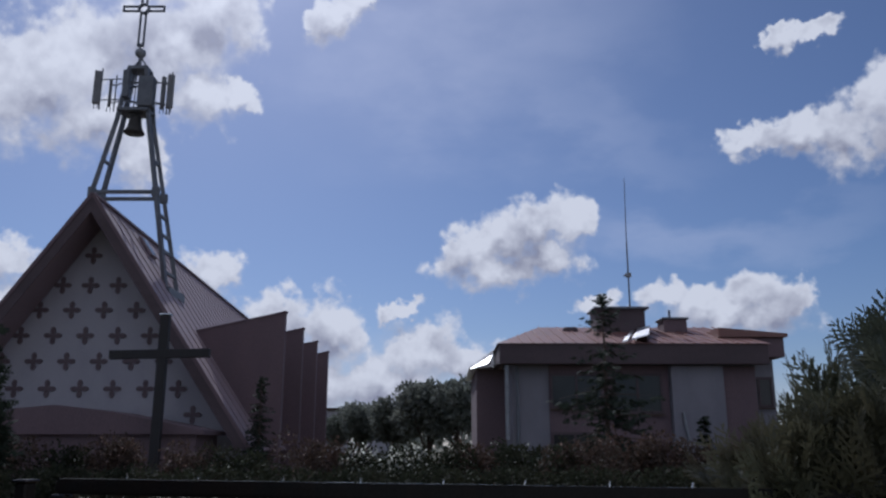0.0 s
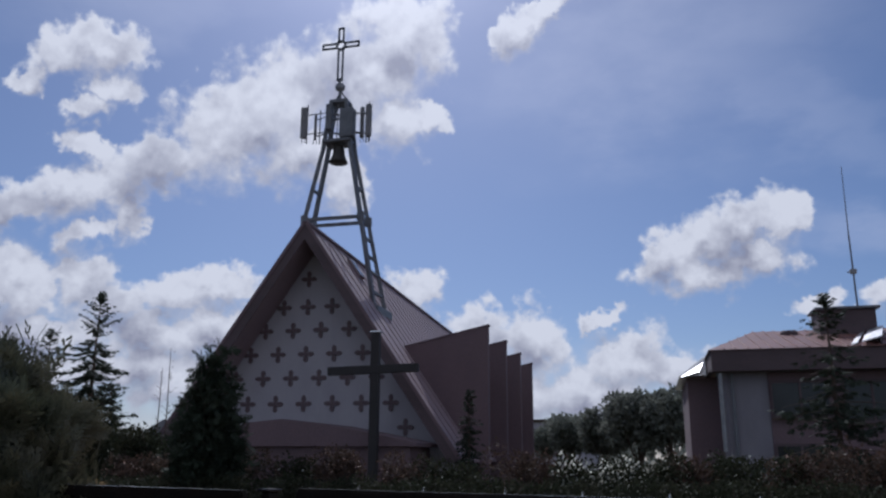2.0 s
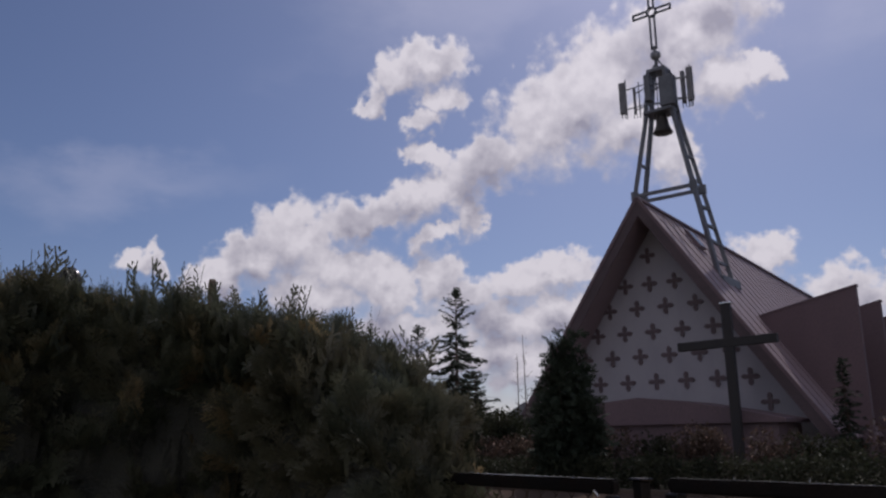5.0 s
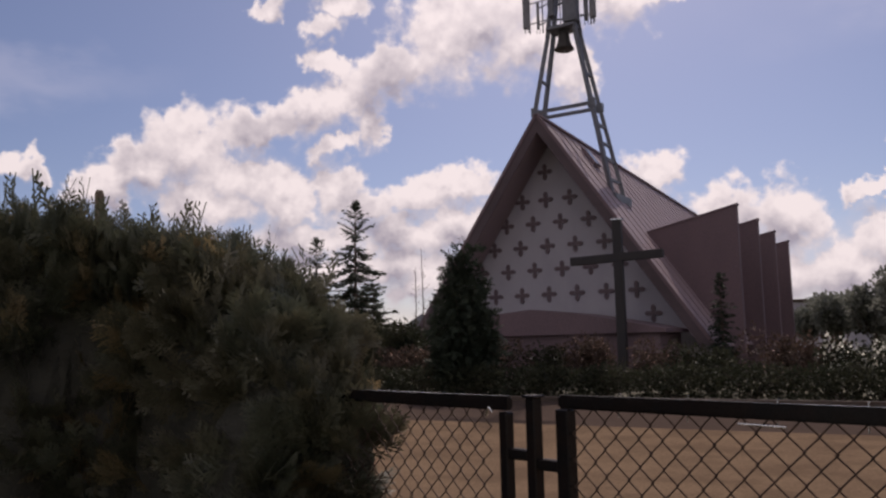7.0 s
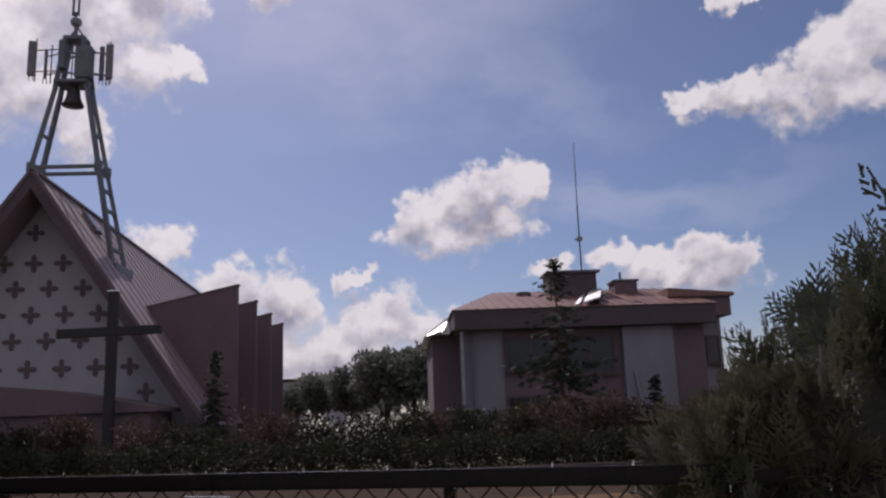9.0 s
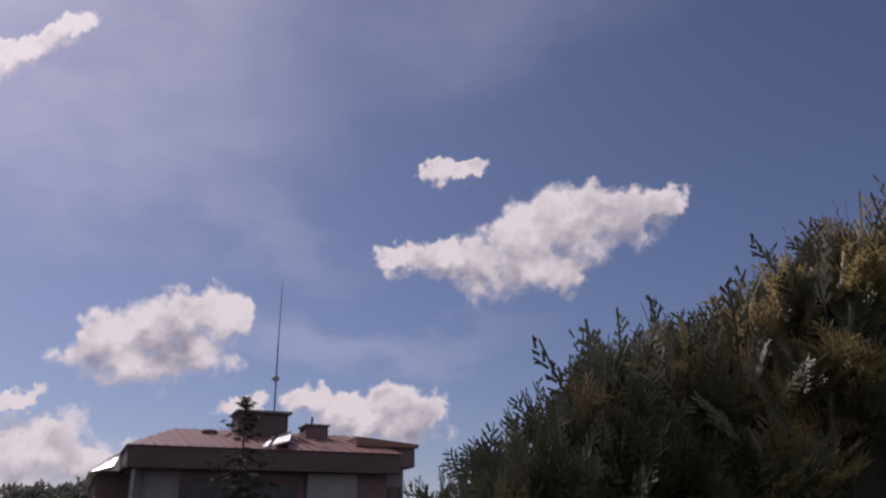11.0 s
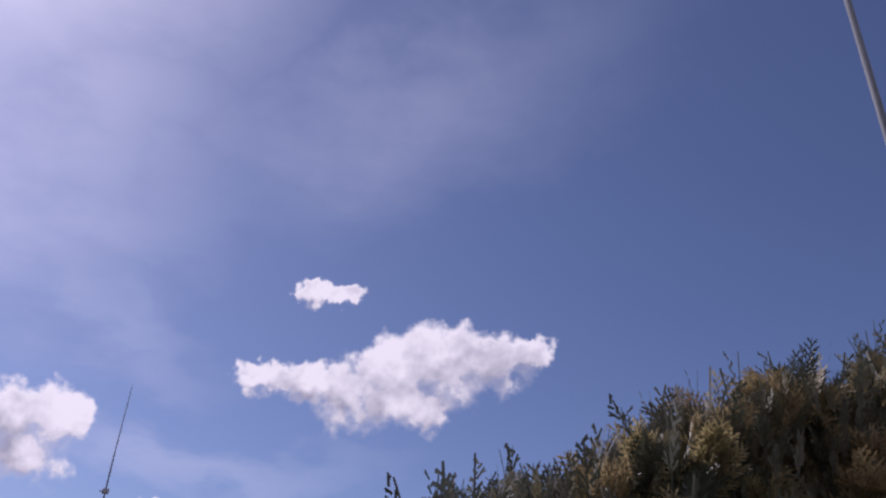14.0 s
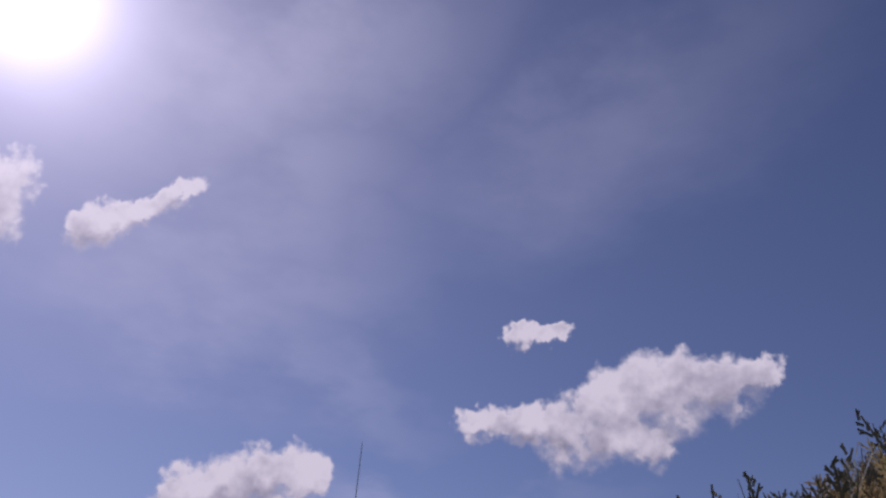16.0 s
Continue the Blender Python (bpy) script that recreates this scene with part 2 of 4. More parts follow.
cloudy = wg.node("ShaderNodeMixShader", {0: cover, 1: hazy.outputs[0], 2: white.outputs[0]})
total = wg.node("ShaderNodeAddShader", {0: cloudy.outputs[0], 1: halo.outputs[0]})
wg.node("ShaderNodeOutputWorld", {"Surface": total.outputs[0]})
world.cycles.sampling_method, world.cycles.sample_map_resolution = "MANUAL", 1024

# ---- materials ----


def material(name, base, rough=0.8, metal=0.0, second=None, scale=3.0, fine=40.0, bump=0.15, depth=0.01, amount=0.5,
             random_tint=0.0, per_island=False, translucent=0.0, spec=0.5, streak=None, grainy=1.0):
    """A surface with broad stains, fine grain and relief, in object space metres."""
    m = bpy.data.materials.new(name)
    m.use_nodes = True
    g = Graph(m.node_tree)
    bsdf = m.node_tree.nodes["Principled BSDF"]
    out = m.node_tree.nodes["Material Output"]
    pos = g.node("ShaderNodeTexCoord").outputs["Object"]
    if streak:
        pos = g.vec("MULTIPLY", pos, streak).outputs[0]
    broad, grain = g.noise(pos, scale, 5.0, 0.6), g.noise(pos, fine, 4.0, 0.6)
    second = second or tuple(c * 0.6 for c in base)
    fac = g.ramp(broad.outputs["Fac"], 0.38, 0.66, 0.0, amount)
    colour = g.mix(fac, (*base, 1), (*second, 1))
    shade = g.ramp(grain.outputs["Fac"], 0.3, 0.7, 1 - 0.18 * grainy, 1 + 0.15 * grainy)
    if random_tint:
        r = g.node("ShaderNodeNewGeometry").outputs["Random Per Island"] if per_island else g.node("ShaderNodeObjectInfo").outputs["Random"]
        shade = g.math("MULTIPLY", shade, g.ramp(r, 0, 1, 1 - random_tint, 1 + random_tint, smooth=False))
    hsv = g.node("ShaderNodeHueSaturation", {"Color": colour, "Value": shade})
    g.tree.links.new(hsv.outputs[0], bsdf.inputs["Base Color"])
    g.tree.links.new(g.ramp(grain.outputs["Fac"], 0.3, 0.7, rough * 0.85, min(1.0, rough * 1.12)), bsdf.inputs["Roughness"])
    bsdf.inputs["Metallic"].default_value = metal
    bsdf.inputs["Specular IOR Level"].default_value = spec
    if bump:
        b = g.node("ShaderNodeBump", {"Strength": bump, "Distance": depth, "Height": grain.outputs["Fac"]})
        g.tree.links.new(b.outputs[0], bsdf.inputs["Normal"])
    if translucent:
        tr = g.node("ShaderNodeBsdfTranslucent", {"Color": hsv.outputs[0]})
        mx = g.node("ShaderNodeMixShader", {0: translucent, 1: bsdf.outputs[0], 2: tr.outputs[0]})
        g.tree.links.new(mx.outputs[0], out.inputs["Surface"])
    return m


def glass(name, tint, rough=0.05):
    m = material(name, tint, rough, bump=0.02, amount=0.2, spec=0.35)
    return m


M_SAND = material("dry_sandy_ground", (0.160, 0.112, 0.074), 1.0, second=(0.112, 0.078, 0.053), scale=0.9, fine=30, amount=0.9, bump=0.3, depth=0.02, spec=0.0)
M_ASPHALT = material("worn_asphalt", (0.070, 0.052, 0.043), 0.95, second=(0.055, 0.042, 0.036), scale=0.6, fine=60, spec=0.0)
M_GRASS = material("grass_ground", (0.075, 0.072, 0.036), 1.0, second=(0.10, 0.08, 0.045), scale=0.3, fine=12, bump=0.5, depth=0.05)
M_KERB = material("concrete_kerb", (0.085, 0.062, 0.047), 1.0, scale=2, fine=50)
M_PLASTER = material("pale_plaster", (0.36, 0.345, 0.375), 0.9, second=(0.29, 0.28, 0.31), scale=0.35, fine=18, amount=0.7, streak=(1, 1, 0.5), grainy=0.25, bump=0.06)
M_HOUSE = material("greyish_house_plaster", (0.23, 0.22, 0.25), 0.9, second=(0.18, 0.172, 0.20), scale=0.4, fine=18, amount=0.8, streak=(1, 1, 0.4), grainy=0.3, bump=0.06)
M_POLE = material("dull_grey_painted_steel", (0.15, 0.16, 0.18), 0.75, second=(0.11, 0.115, 0.13), scale=2, fine=60, streak=(1, 1, 0.2), spec=0.3)
M_BROWN = material("brown_red_cladding", (0.155, 0.106, 0.118), 0.85, second=(0.125, 0.088, 0.10), scale=0.6, fine=22, streak=(1, 1, 0.3))
M_ROOF = material("brown_red_sheet_roof", (0.27, 0.20, 0.215), 0.65, second=(0.23, 0.172, 0.187), scale=0.4, fine=15, spec=0.5)
M_TILE = material("copper_red_roof", (0.22, 0.105, 0.085), 0.5, second=(0.16, 0.08, 0.07), scale=0.5, fine=14, random_tint=0.12)
M_ORNAMENT = material("dark_red_ornament", (0.125, 0.09, 0.10), 0.7, scale=3, fine=20)
M_STEEL = material("grey_painted_steel", (0.14, 0.15, 0.17), 0.5, metal=0.1, scale=2, fine=40)
M_GALV = material("galvanised_steel", (0.30, 0.31, 0.33), 0.6, metal=0.45, scale=3, fine=60)
M_PANEL = material("grey_aerial_plastic", (0.20, 0.20, 0.21), 0.6, scale=2, fine=30)
M_BRONZE = material("dark_bronze", (0.05, 0.045, 0.04), 0.6, metal=0.3, scale=3, fine=40)
M_IRON = material("black_fence_paint", (0.012, 0.011, 0.011), 0.24, second=(0.018, 0.012, 0.010), scale=14, fine=160, amount=0.6, bump=0.1, depth=0.001, spec=0.22)
M_WIRE = material("rusty_fence_wire", (0.05, 0.030, 0.020), 0.8, metal=0.0, second=(0.075, 0.038, 0.022), scale=12, fine=200)
M_BOLT = material("bright_bolt", (0.75, 0.74, 0.72), 0.25, metal=1.0, scale=20, fine=200)
M_WOODPOST = material("weathered_wood", (0.16, 0.12, 0.085), 0.9, scale=4, fine=60, streak=(1, 1, 0.15))
M_CROSSWOOD = material("dark_stained_timber", (0.024, 0.021, 0.022), 0.7, scale=3, fine=40, streak=(1, 1, 0.2))
M_WINDOW = glass("dark_window_glass", (0.018, 0.02, 0.024), 0.12)
M_MIRROR = material("bare_sheet_metal", (0.85, 0.85, 0.86), 0.30, metal=1.0, scale=2, fine=10, bump=0.05, amount=0.2)
M_SHEET = material("weathered_sheet_metal", (0.85, 0.85, 0.86), 0.45, metal=1.0, second=(0.7, 0.69, 0.68), scale=1.5, fine=10, bump=0.05, amount=0.5)
M_DARKBAND = material("dark_brown_timber_band", (0.095, 0.068, 0.075), 0.8, scale=1, fine=20, streak=(0.3, 1, 1))
M_BARK = material("bark", (0.09, 0.065, 0.05), 0.95, scale=8, fine=40, bump=0.6, depth=0.02, streak=(1, 1, 0.3))
M_THUJA = material("thuja_scale_leaves", (0.090, 0.100, 0.064), 0.50, second=(0.125, 0.110, 0.066), scale=2.2, fine=60, amount=0.8,
                   bump=0.0, random_tint=0.16, per_island=True, translucent=0.18, spec=0.45)
# golden copy of the thuja leaves, with sunlight on the sprays put into the colour
M_TIP = material("sun_gold_thuja_leaves", (0.32, 0.265, 0.125), 0.45, second=(0.32, 0.225, 0.12), scale=2.2, fine=60, amount=0.7,
                 bump=0.0, random_tint=0.4, per_island=True, translucent=0.5, spec=0.5)
# paler bronze copy of M_THUJA; part of its brightness is sunlight put into colour
M_BRONZE_LEAF = material("bronze_sunlit_thuja_leaves", (0.185, 0.165, 0.09), 0.45, second=(0.25, 0.185, 0.098), scale=1.7, fine=60, amount=0.9,
                         bump=0.0, random_tint=0.16, per_island=True, translucent=0.38, spec=0.3)
M_CORE = material("shade_dark_hedge_core", (0.055, 0.054, 0.040), 0.95, scale=6, fine=40, bump=0.8, depth=0.03)
M_SPRUCE = material("spruce_needles", (0.034, 0.046, 0.032), 0.8, second=(0.052, 0.060, 0.04), scale=1, fine=20, bump=0.0, random_tint=0.4,
                    per_island=True, translucent=0.12, spec=0.12)
M_LEAF = material("broad_green_leaves", (0.034, 0.040, 0.024), 0.8, second=(0.055, 0.048, 0.028), scale=0.7, fine=10, bump=0.0,
                  random_tint=0.4, per_island=True, translucent=0.2, spec=0.12)
# distant haze and glare are put into this leaf colour, paler than near leaves
M_FAR = material("haze_tinted_leaves", (0.17, 0.185, 0.155), 0.9, second=(0.20, 0.205, 0.18), scale=0.3, fine=3, bump=0.0,
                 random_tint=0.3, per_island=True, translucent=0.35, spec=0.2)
M_REDLEAF = material("reddish_shrub_leaves", (0.085, 0.053, 0.040), 0.85, second=(0.062, 0.054, 0.034), scale=0.8, fine=10, bump=0.0,
                     random_tint=0.5, per_island=True, translucent=0.25)
# near-white leaf colour that stands for sun glints on the dark shrubs
M_GLINTLEAF = material("pale_glint_leaves", (0.78, 0.78, 0.68), 0.25, second=(0.6, 0.62, 0.5), scale=3, fine=20, bump=0.0,
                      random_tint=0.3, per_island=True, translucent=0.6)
M_BLOSSOM = material("cream_pink_blossom", (0.62, 0.42, 0.33), 0.7, scale=5, fine=20, bump=0.0, random_tint=0.3, per_island=True, translucent=0.3)

# ---- mesh helpers ----


def finish(name, mesh, mat, parent=None, label="", smooth=False):
    ob = new(name, mesh)
    if mat is not None:
        mesh.materials.append(mat)
    if smooth:
        mesh.shade_smooth()
    if parent is not None:
        ob.parent = parent
    return tagged(ob, label)


def part(name, bm, mat, parent=None, label="", smooth=False):
    """Links a bmesh as one mesh object."""
    mesh = bpy.data.meshes.new(name)
    bmesh.ops.recalc_face_normals(bm, faces=bm.faces)
    bm.to_mesh(mesh)
    bm.free()
    return finish(name, mesh, mat, parent, label, smooth)


def thing(name, label, category, group="", at=(0, 0, 0)):
    ob = new(name)
    ob.location = at
    return tagged(ob, label, category, group)


def box(bm, lo, hi, bevel=0.0, m=None, rounds=1):
    made = bmesh.ops.create_cube(bm, size=1.0)["verts"]
    lo, hi = Vector(lo), Vector(hi)
    for v in made:
        v.co = Vector([lo[i] + (v.co[i] + 0.5) * (hi[i] - lo[i]) for i in range(3)])
    if bevel:
        edges = list({e for v in made for e in v.link_edges})
        made = bmesh.ops.bevel(bm, geom=edges, offset=bevel, segments=rounds, affect="EDGES")["verts"]
    if m is not None:
        bmesh.ops.transform(bm, matrix=m, verts=list({v for v in made}))
    return bm


def boxed(lo, hi, bevel=0.0, m=None, rounds=1):
    return box(bmesh.new(), lo, hi, bevel, m, rounds)


def bar(bm, a, b, r0, r1=None, sides=8, cap=True):
    """A round bar from a to b."""
    a, b = Vector(a), Vector(b)
    m = Matrix.Translation((a + b) / 2) @ (b - a).to_track_quat("Z", "Y").to_matrix().to_4x4()
    bmesh.ops.create_cone(bm, cap_ends=cap, segments=sides, radius1=r0, radius2=r0 if r1 is None else r1, depth=(b - a).length, matrix=m)
    return bm


def beam(bm, a, b, w, h, bevel=0.0):
    """A square-section beam from a to b."""
    a, b = Vector(a), Vector(b)
    m = Matrix.Translation((a + b) / 2) @ (b - a).to_track_quat("Z", "Y").to_matrix().to_4x4()
    L = (b - a).length
    return box(bm, (-w / 2, -h / 2, -L / 2), (w / 2, h / 2, L / 2), bevel, m)


def prism(points, d, bm=None):
    """Extrudes a flat outline, a list of points, by the vector d."""
    bm = bm or bmesh.new()
    front = [bm.verts.new(p) for p in points]
    back = [bm.verts.new(Vector(p) + Vector(d)) for p in points]
    n = len(points)
    bm.faces.new(front)
    bm.faces.new(back[::-1])
    for i in range(n):
        bm.faces.new((front[i], back[i], back[(i + 1) % n], front[(i + 1) % n]))
    return bm


def lathe(profile, m=None, sides=20):
    """A turned form from (radius, height) pairs."""
    bm = bmesh.new()
    rings = []
    for r, z in profile:
        rings.append([bm.verts.new((r * math.cos(i * math.tau / sides), r * math.sin(i * math.tau / sides), z)) for i in range(sides)])
    for lo, hi in zip(rings, rings[1:]):
        for i in range(sides):
            bm.faces.new((lo[i], lo[(i + 1) % sides], hi[(i + 1) % sides], hi[i]))
    bm.faces.new(rings[0][::-1])
    bm.faces.new(rings[-1])
    if m is not None:
        bm.transform(m)
    return bm


def scatter(name, verts, faces, frames, mat, parent=None, label=""):
    """One mesh out of many copies of a small leaf form: frames is (n, 4, 3): three axes and a place."""
    verts, frames = np.asarray(verts, float), np.asarray(frames, float)
    n, k = len(frames), len(verts)
    co = np.einsum("vi,nij->nvj", verts, frames[:, :3]) + frames[:, None, 3]
    quads = np.asarray(faces, np.int64)
    idx = (quads[None] + (np.arange(n) * k)[:, None, None]).reshape(-1)
    per = quads.shape[1]
    mesh = bpy.data.meshes.new(name)
    mesh.vertices.add(n * k)
    mesh.vertices.foreach_set("co", co.reshape(-1).astype(np.float32))
    mesh.loops.add(len(idx))
    mesh.loops.foreach_set("vertex_index", idx.astype(np.int32))
    count = len(idx) // per
    mesh.polygons.add(count)
    mesh.polygons.foreach_set("loop_start", (np.arange(count) * per).astype(np.int32))
    mesh.update(calc_edges=True)
    return finish(name, mesh, mat, parent, label)


def axes_from(tip, flat, size):
    """Frames with x across, y along tip, z about flat; arrays of shape (n, 3) and (n,)."""
    y = tip / np.linalg.norm(tip, axis=1, keepdims=True)
    x = np.cross(y, flat)
    x /= np.maximum(np.linalg.norm(x, axis=1, keepdims=True), 1e-6)
    z = np.cross(x, y)
    s = size[:, None]
    return np.stack([x * s, y * s, z * s], 1)


# ---- ground ----
def sheet(name, x0, y0, x1, y1, z, mat, kind="structure", label="", category="", step=None):
    bm = bmesh.new()
    nx = max(1, int((x1 - x0) / (step or 1e9)))
    ny = max(1, int((y1 - y0) / (step or 1e9)))
    grid = [[bm.verts.new((x0 + (x1 - x0) * i / nx, y0 + (y1 - y0) * j / ny, z)) for i in range(nx + 1)] for j in range(ny + 1)]
    for j in range(ny):
        for i in range(nx):
            bm.faces.new((grid[j][i], grid[j][i + 1], grid[j + 1][i + 1], grid[j + 1][i]))
    ob = part(name, bm, mat, None, label)
    return tagged(ob, label, category, kind=kind)


sheet("ground", -2500, -2500, 2500, 2500, 0.0, M_GRASS, label="grassy open ground reaching to the horizon", category="ground")
verge = part("pavement", boxed((-70, 2.0, -0.2), (70, 15.28, 0.02)), M_SAND)
tagged(verge, "pale dry sandy verge beyond the fence", "pavement", kind="structure")
road = part("road", boxed((-140, 15.3, -0.2), (140, 21.7, 0.012)), M_ASPHALT)
tagged(road, "worn grey asphalt street", "road", kind="structure")
kerb = part("kerb", boxed((-140, 21.7, -0.2), (140, 22.0, 0.13), 0.01), M_KERB)
tagged(kerb, "weathered concrete kerb along the street", "kerb", kind="structure")

# ---- church ----
RIDGE_X, RIDGE_Z, FRONT, LENGTH = -18.2, 14.27, 41.0, 43.0
SLOPE = math.radians(55.4)
DRIFT = -0.046                       # sideways run of the ridge for each metre back


def along(x, y, z):
    return (x + DRIFT * (y - FRONT), y, z)


church = thing("church", "steep-gabled church with pale plaster front, cross ornaments and brown-red roof", "church", at=(RIDGE_X, FRONT, 0))
church_base = Matrix.Translation((-RIDGE_X, -FRONT, 0))


def church_part(name, bm, mat, label="", parent=None, smooth=False):
    bm.transform(church_base)
    return part(name, bm, mat, parent or church, label, smooth)


HALF = 8.9
EAVE_Z = RIDGE_Z - HALF * math.tan(SLOPE)
THICK = 0.95                         # upright depth of the roof's edge
for side, name in ((-1, "roof"), (1, "roof")):
    outline = [(RIDGE_X, FRONT - 0.9, RIDGE_Z), (RIDGE_X + side * HALF, FRONT - 0.9, EAVE_Z),
               (RIDGE_X + side * (HALF - 0.66), FRONT - 0.9, EAVE_Z), (RIDGE_X, FRONT - 0.9, RIDGE_Z - THICK)]
    church_part("roof", prism(outline, (DRIFT * LENGTH, LENGTH, 0)), M_ROOF, "brown-red sheet metal roof slope")
    # standing seams on the slope
    n_out = Vector((side * math.sin(SLOPE), 0, math.cos(SLOPE)))
    bm = bmesh.new()
    for i in range(1, 27):
        y = FRONT - 0.9 + i * 1.6
        top, low = Vector(along(RIDGE_X, y, RIDGE_Z)) + n_out * 0.018, Vector(along(RIDGE_X + side * HALF, y, EAVE_Z)) + n_out * 0.018
        beam(bm, top - n_out * 0.015, low - n_out * 0.015, 0.03, 0.04)
    church_part("roof_seam", bm, M_ROOF)
    edge = bmesh.new()
    beam(edge, Vector((RIDGE_X, FRONT - 0.94, RIDGE_Z + 0.05)), Vector((RIDGE_X + side * HALF, FRONT - 0.94, EAVE_Z + 0.05)), 0.12, 0.18)
    church_part("verge_trim", edge, M_BROWN)
    board = [(RIDGE_X, FRONT - 0.95, RIDGE_Z - 0.02), (RIDGE_X + side * (HALF - 0.02), FRONT - 0.95, EAVE_Z),
             (RIDGE_X + side * (HALF - 0.66), FRONT - 0.95, EAVE_Z), (RIDGE_X, FRONT - 0.95, RIDGE_Z - THICK)]
    church_part("fascia_board", prism(board, (0, 0.046, 0)), M_DARKBAND, "dark brown boarded gable edge")
church_part("ridge_cap", beam(bmesh.new(), (RIDGE_X, FRONT - 0.95, RIDGE_Z + 0.04), along(RIDGE_X, FRONT + LENGTH - 1, RIDGE_Z + 0.04), 0.3, 0.12), M_ROOF)
inner = HALF - 0.7
GABLE = FRONT + 1.2
church_part("gable_wall", prism([(RIDGE_X - inner, GABLE, 0), (RIDGE_X + inner, GABLE, 0), (RIDGE_X + inner, GABLE, EAVE_Z + 0.4),
                                 (RIDGE_X, GABLE, RIDGE_Z - THICK + 0.25), (RIDGE_X - inner, GABLE, EAVE_Z + 0.4)], (0, 0.45, 0)),
            M_PLASTER, "pale plaster gable wall")
church_part("rear_wall", prism([along(RIDGE_X - inner, FRONT + LENGTH - 2, 0), along(RIDGE_X + inner, FRONT + LENGTH - 2, 0),
                                along(RIDGE_X, FRONT + LENGTH - 2, RIDGE_Z - THICK)], (0, 0.4, 0)), M_PLASTER)


def ornament_outline(s):
    """A cross with four petal arms."""
    pts = []
    for q in range(4):
        a = q * math.pi / 2
        for r, w in ((0.26, -0.20), (0.45, -0.26), (0.72, -0.27), (0.95, -0.13), (1.0, 0.0), (0.95, 0.13), (0.72, 0.27), (0.45, 0.26), (0.26, 0.20)):
            pts.append((s * (r * math.cos(a) - w * math.sin(a)), 0, s * (r * math.sin(a) + w * math.cos(a))))
    return pts


orn_bm = prism(ornament_outline(0.47), (0, 0.10, 0))
orn_mesh = bpy.data.meshes.new("cross_ornament")
bmesh.ops.recalc_face_normals(orn_bm, faces=orn_bm.faces)
orn_bm.to_mesh(orn_mesh)
orn_bm.free()
orn_mesh.materials.append(M_ORNAMENT)
MID = -0.55                             # the pattern's axis, from the ridge's
for z, count in ((11.5, 1), (9.88, 3), (8.55, 4), (7.2, 5), (5.86, 6), (4.45, 7), (3.15, 8)):
    for i in (range(count) if z > 4 else (count - 1,)):      # the porch hides all but one of the lowest row
        ob = new("cross_ornament", orn_mesh)
        ob.parent = church
        ob.location = (MID + (i - (count - 1) / 2) * (1.69 if count > 3 else 1.47), GABLE - FRONT - 0.06, z)

# skylight on the slope that faces the house
n_right = Vector((math.sin(SLOPE), 0, math.cos(SLOPE)))
down = Vector((math.cos(SLOPE), 0, -math.sin(SLOPE)))
sky_at = Vector(along(RIDGE_X, 46.4, RIDGE_Z)) + down * 1.6
fr = Matrix((( 0, down.x, n_right.x, 0), (1, down.y, n_right.y, 0), (0, down.z, n_right.z, 0), (0, 0, 0, 1)))
light_frame = church_part("skylight", boxed((-0.5, -0.7, 0), (0.5, 0.7, 0.16), 0.02, Matrix.Translation(sky_at) @ fr), M_ROOF)
church_part("pane", boxed((-0.4, -0.6, 0.14), (0.4, 0.6, 0.18), 0, Matrix.Translation(sky_at) @ fr), M_WINDOW, parent=light_frame)

# stepped side walls
for i in range(4):
    y = 46.0 + i * 6.63
    right = -9.08 - 0.10 * i
    fin = church_part("side_wall", prism([(right - 5.2, y, 0), (right, y, 0), (right, y, 9.05), (right - 3.8, y, 8.2), (right - 5.2, y, 7.9)],
                                         (0, 0.45, 0)), M_BROWN, "brown-red stepped side wall")
    church_part("coping", prism([(right - 5.2, y - 0.05, 7.9), (right + 0.06, y - 0.05, 9.06), (right + 0.06, y - 0.05, 9.16), (right - 5.2, y - 0.05, 8.0)],
                                (0, 0.55, 0)), M_BROWN, parent=fin)
    slant = prism([(right - 0.05, y + 0.45, 0), (right - 3.2, y + 6.6, 0), (right - 3.2, y + 6.6, 7.9), (right - 0.05, y + 0.45, 8.7)], (-0.3, 0, 0))
    church_part("slant_wall", slant, M_BROWN)

# low entrance roof in front
porch = church_part("porch_roof", prism([(-23.0, 37.6, 2.1), (-10.9, 37.6, 2.1), (-10.9, 37.6, 2.28), (-13.2, 37.6, 2.75), (-15.6, 37.6, 3.18), (-17.8, 37.6, 3.42), (-19.6, 37.6, 3.26), (-21.3, 37.6, 2.8), (-23.0, 37.6, 2.25)], (0, 4.0, 0)),
                    M_BROWN, "low brown-red porch roof")
church_part("porch_wall", boxed((-22.6, 37.9, 0), (-11.3, 41.5, 2.09)), M_BROWN, parent=porch)

# ---- bell tower on the ridge ----
TX, TY = -18.85, 46.2
tower = thing("bell_tower", "open dark steel bell tower standing on the church ridge", "bell tower", at=(TX, TY, 11.0))
tower_base = Matrix.Translation((-TX, -TY, -11.0))


def tower_part(name, bm, mat=None, label="", parent=None, smooth=False):
    bm.transform(tower_base)
    return part(name, bm, mat or M_STEEL, parent or tower, label, smooth)


def lerp(a, b, t):
    return Vector(a) + (Vector(b) - Vector(a)) * t


def leg_at(sx, sy, z):
    """Centre of one of the four legs, which close in on each other towards the belfry."""
    k = (z - 10.25) / 10.65
    return Vector((TX + sx * (3.05 - 2.10 * k), TY + sy * (1.05 - 0.63 * k), z))


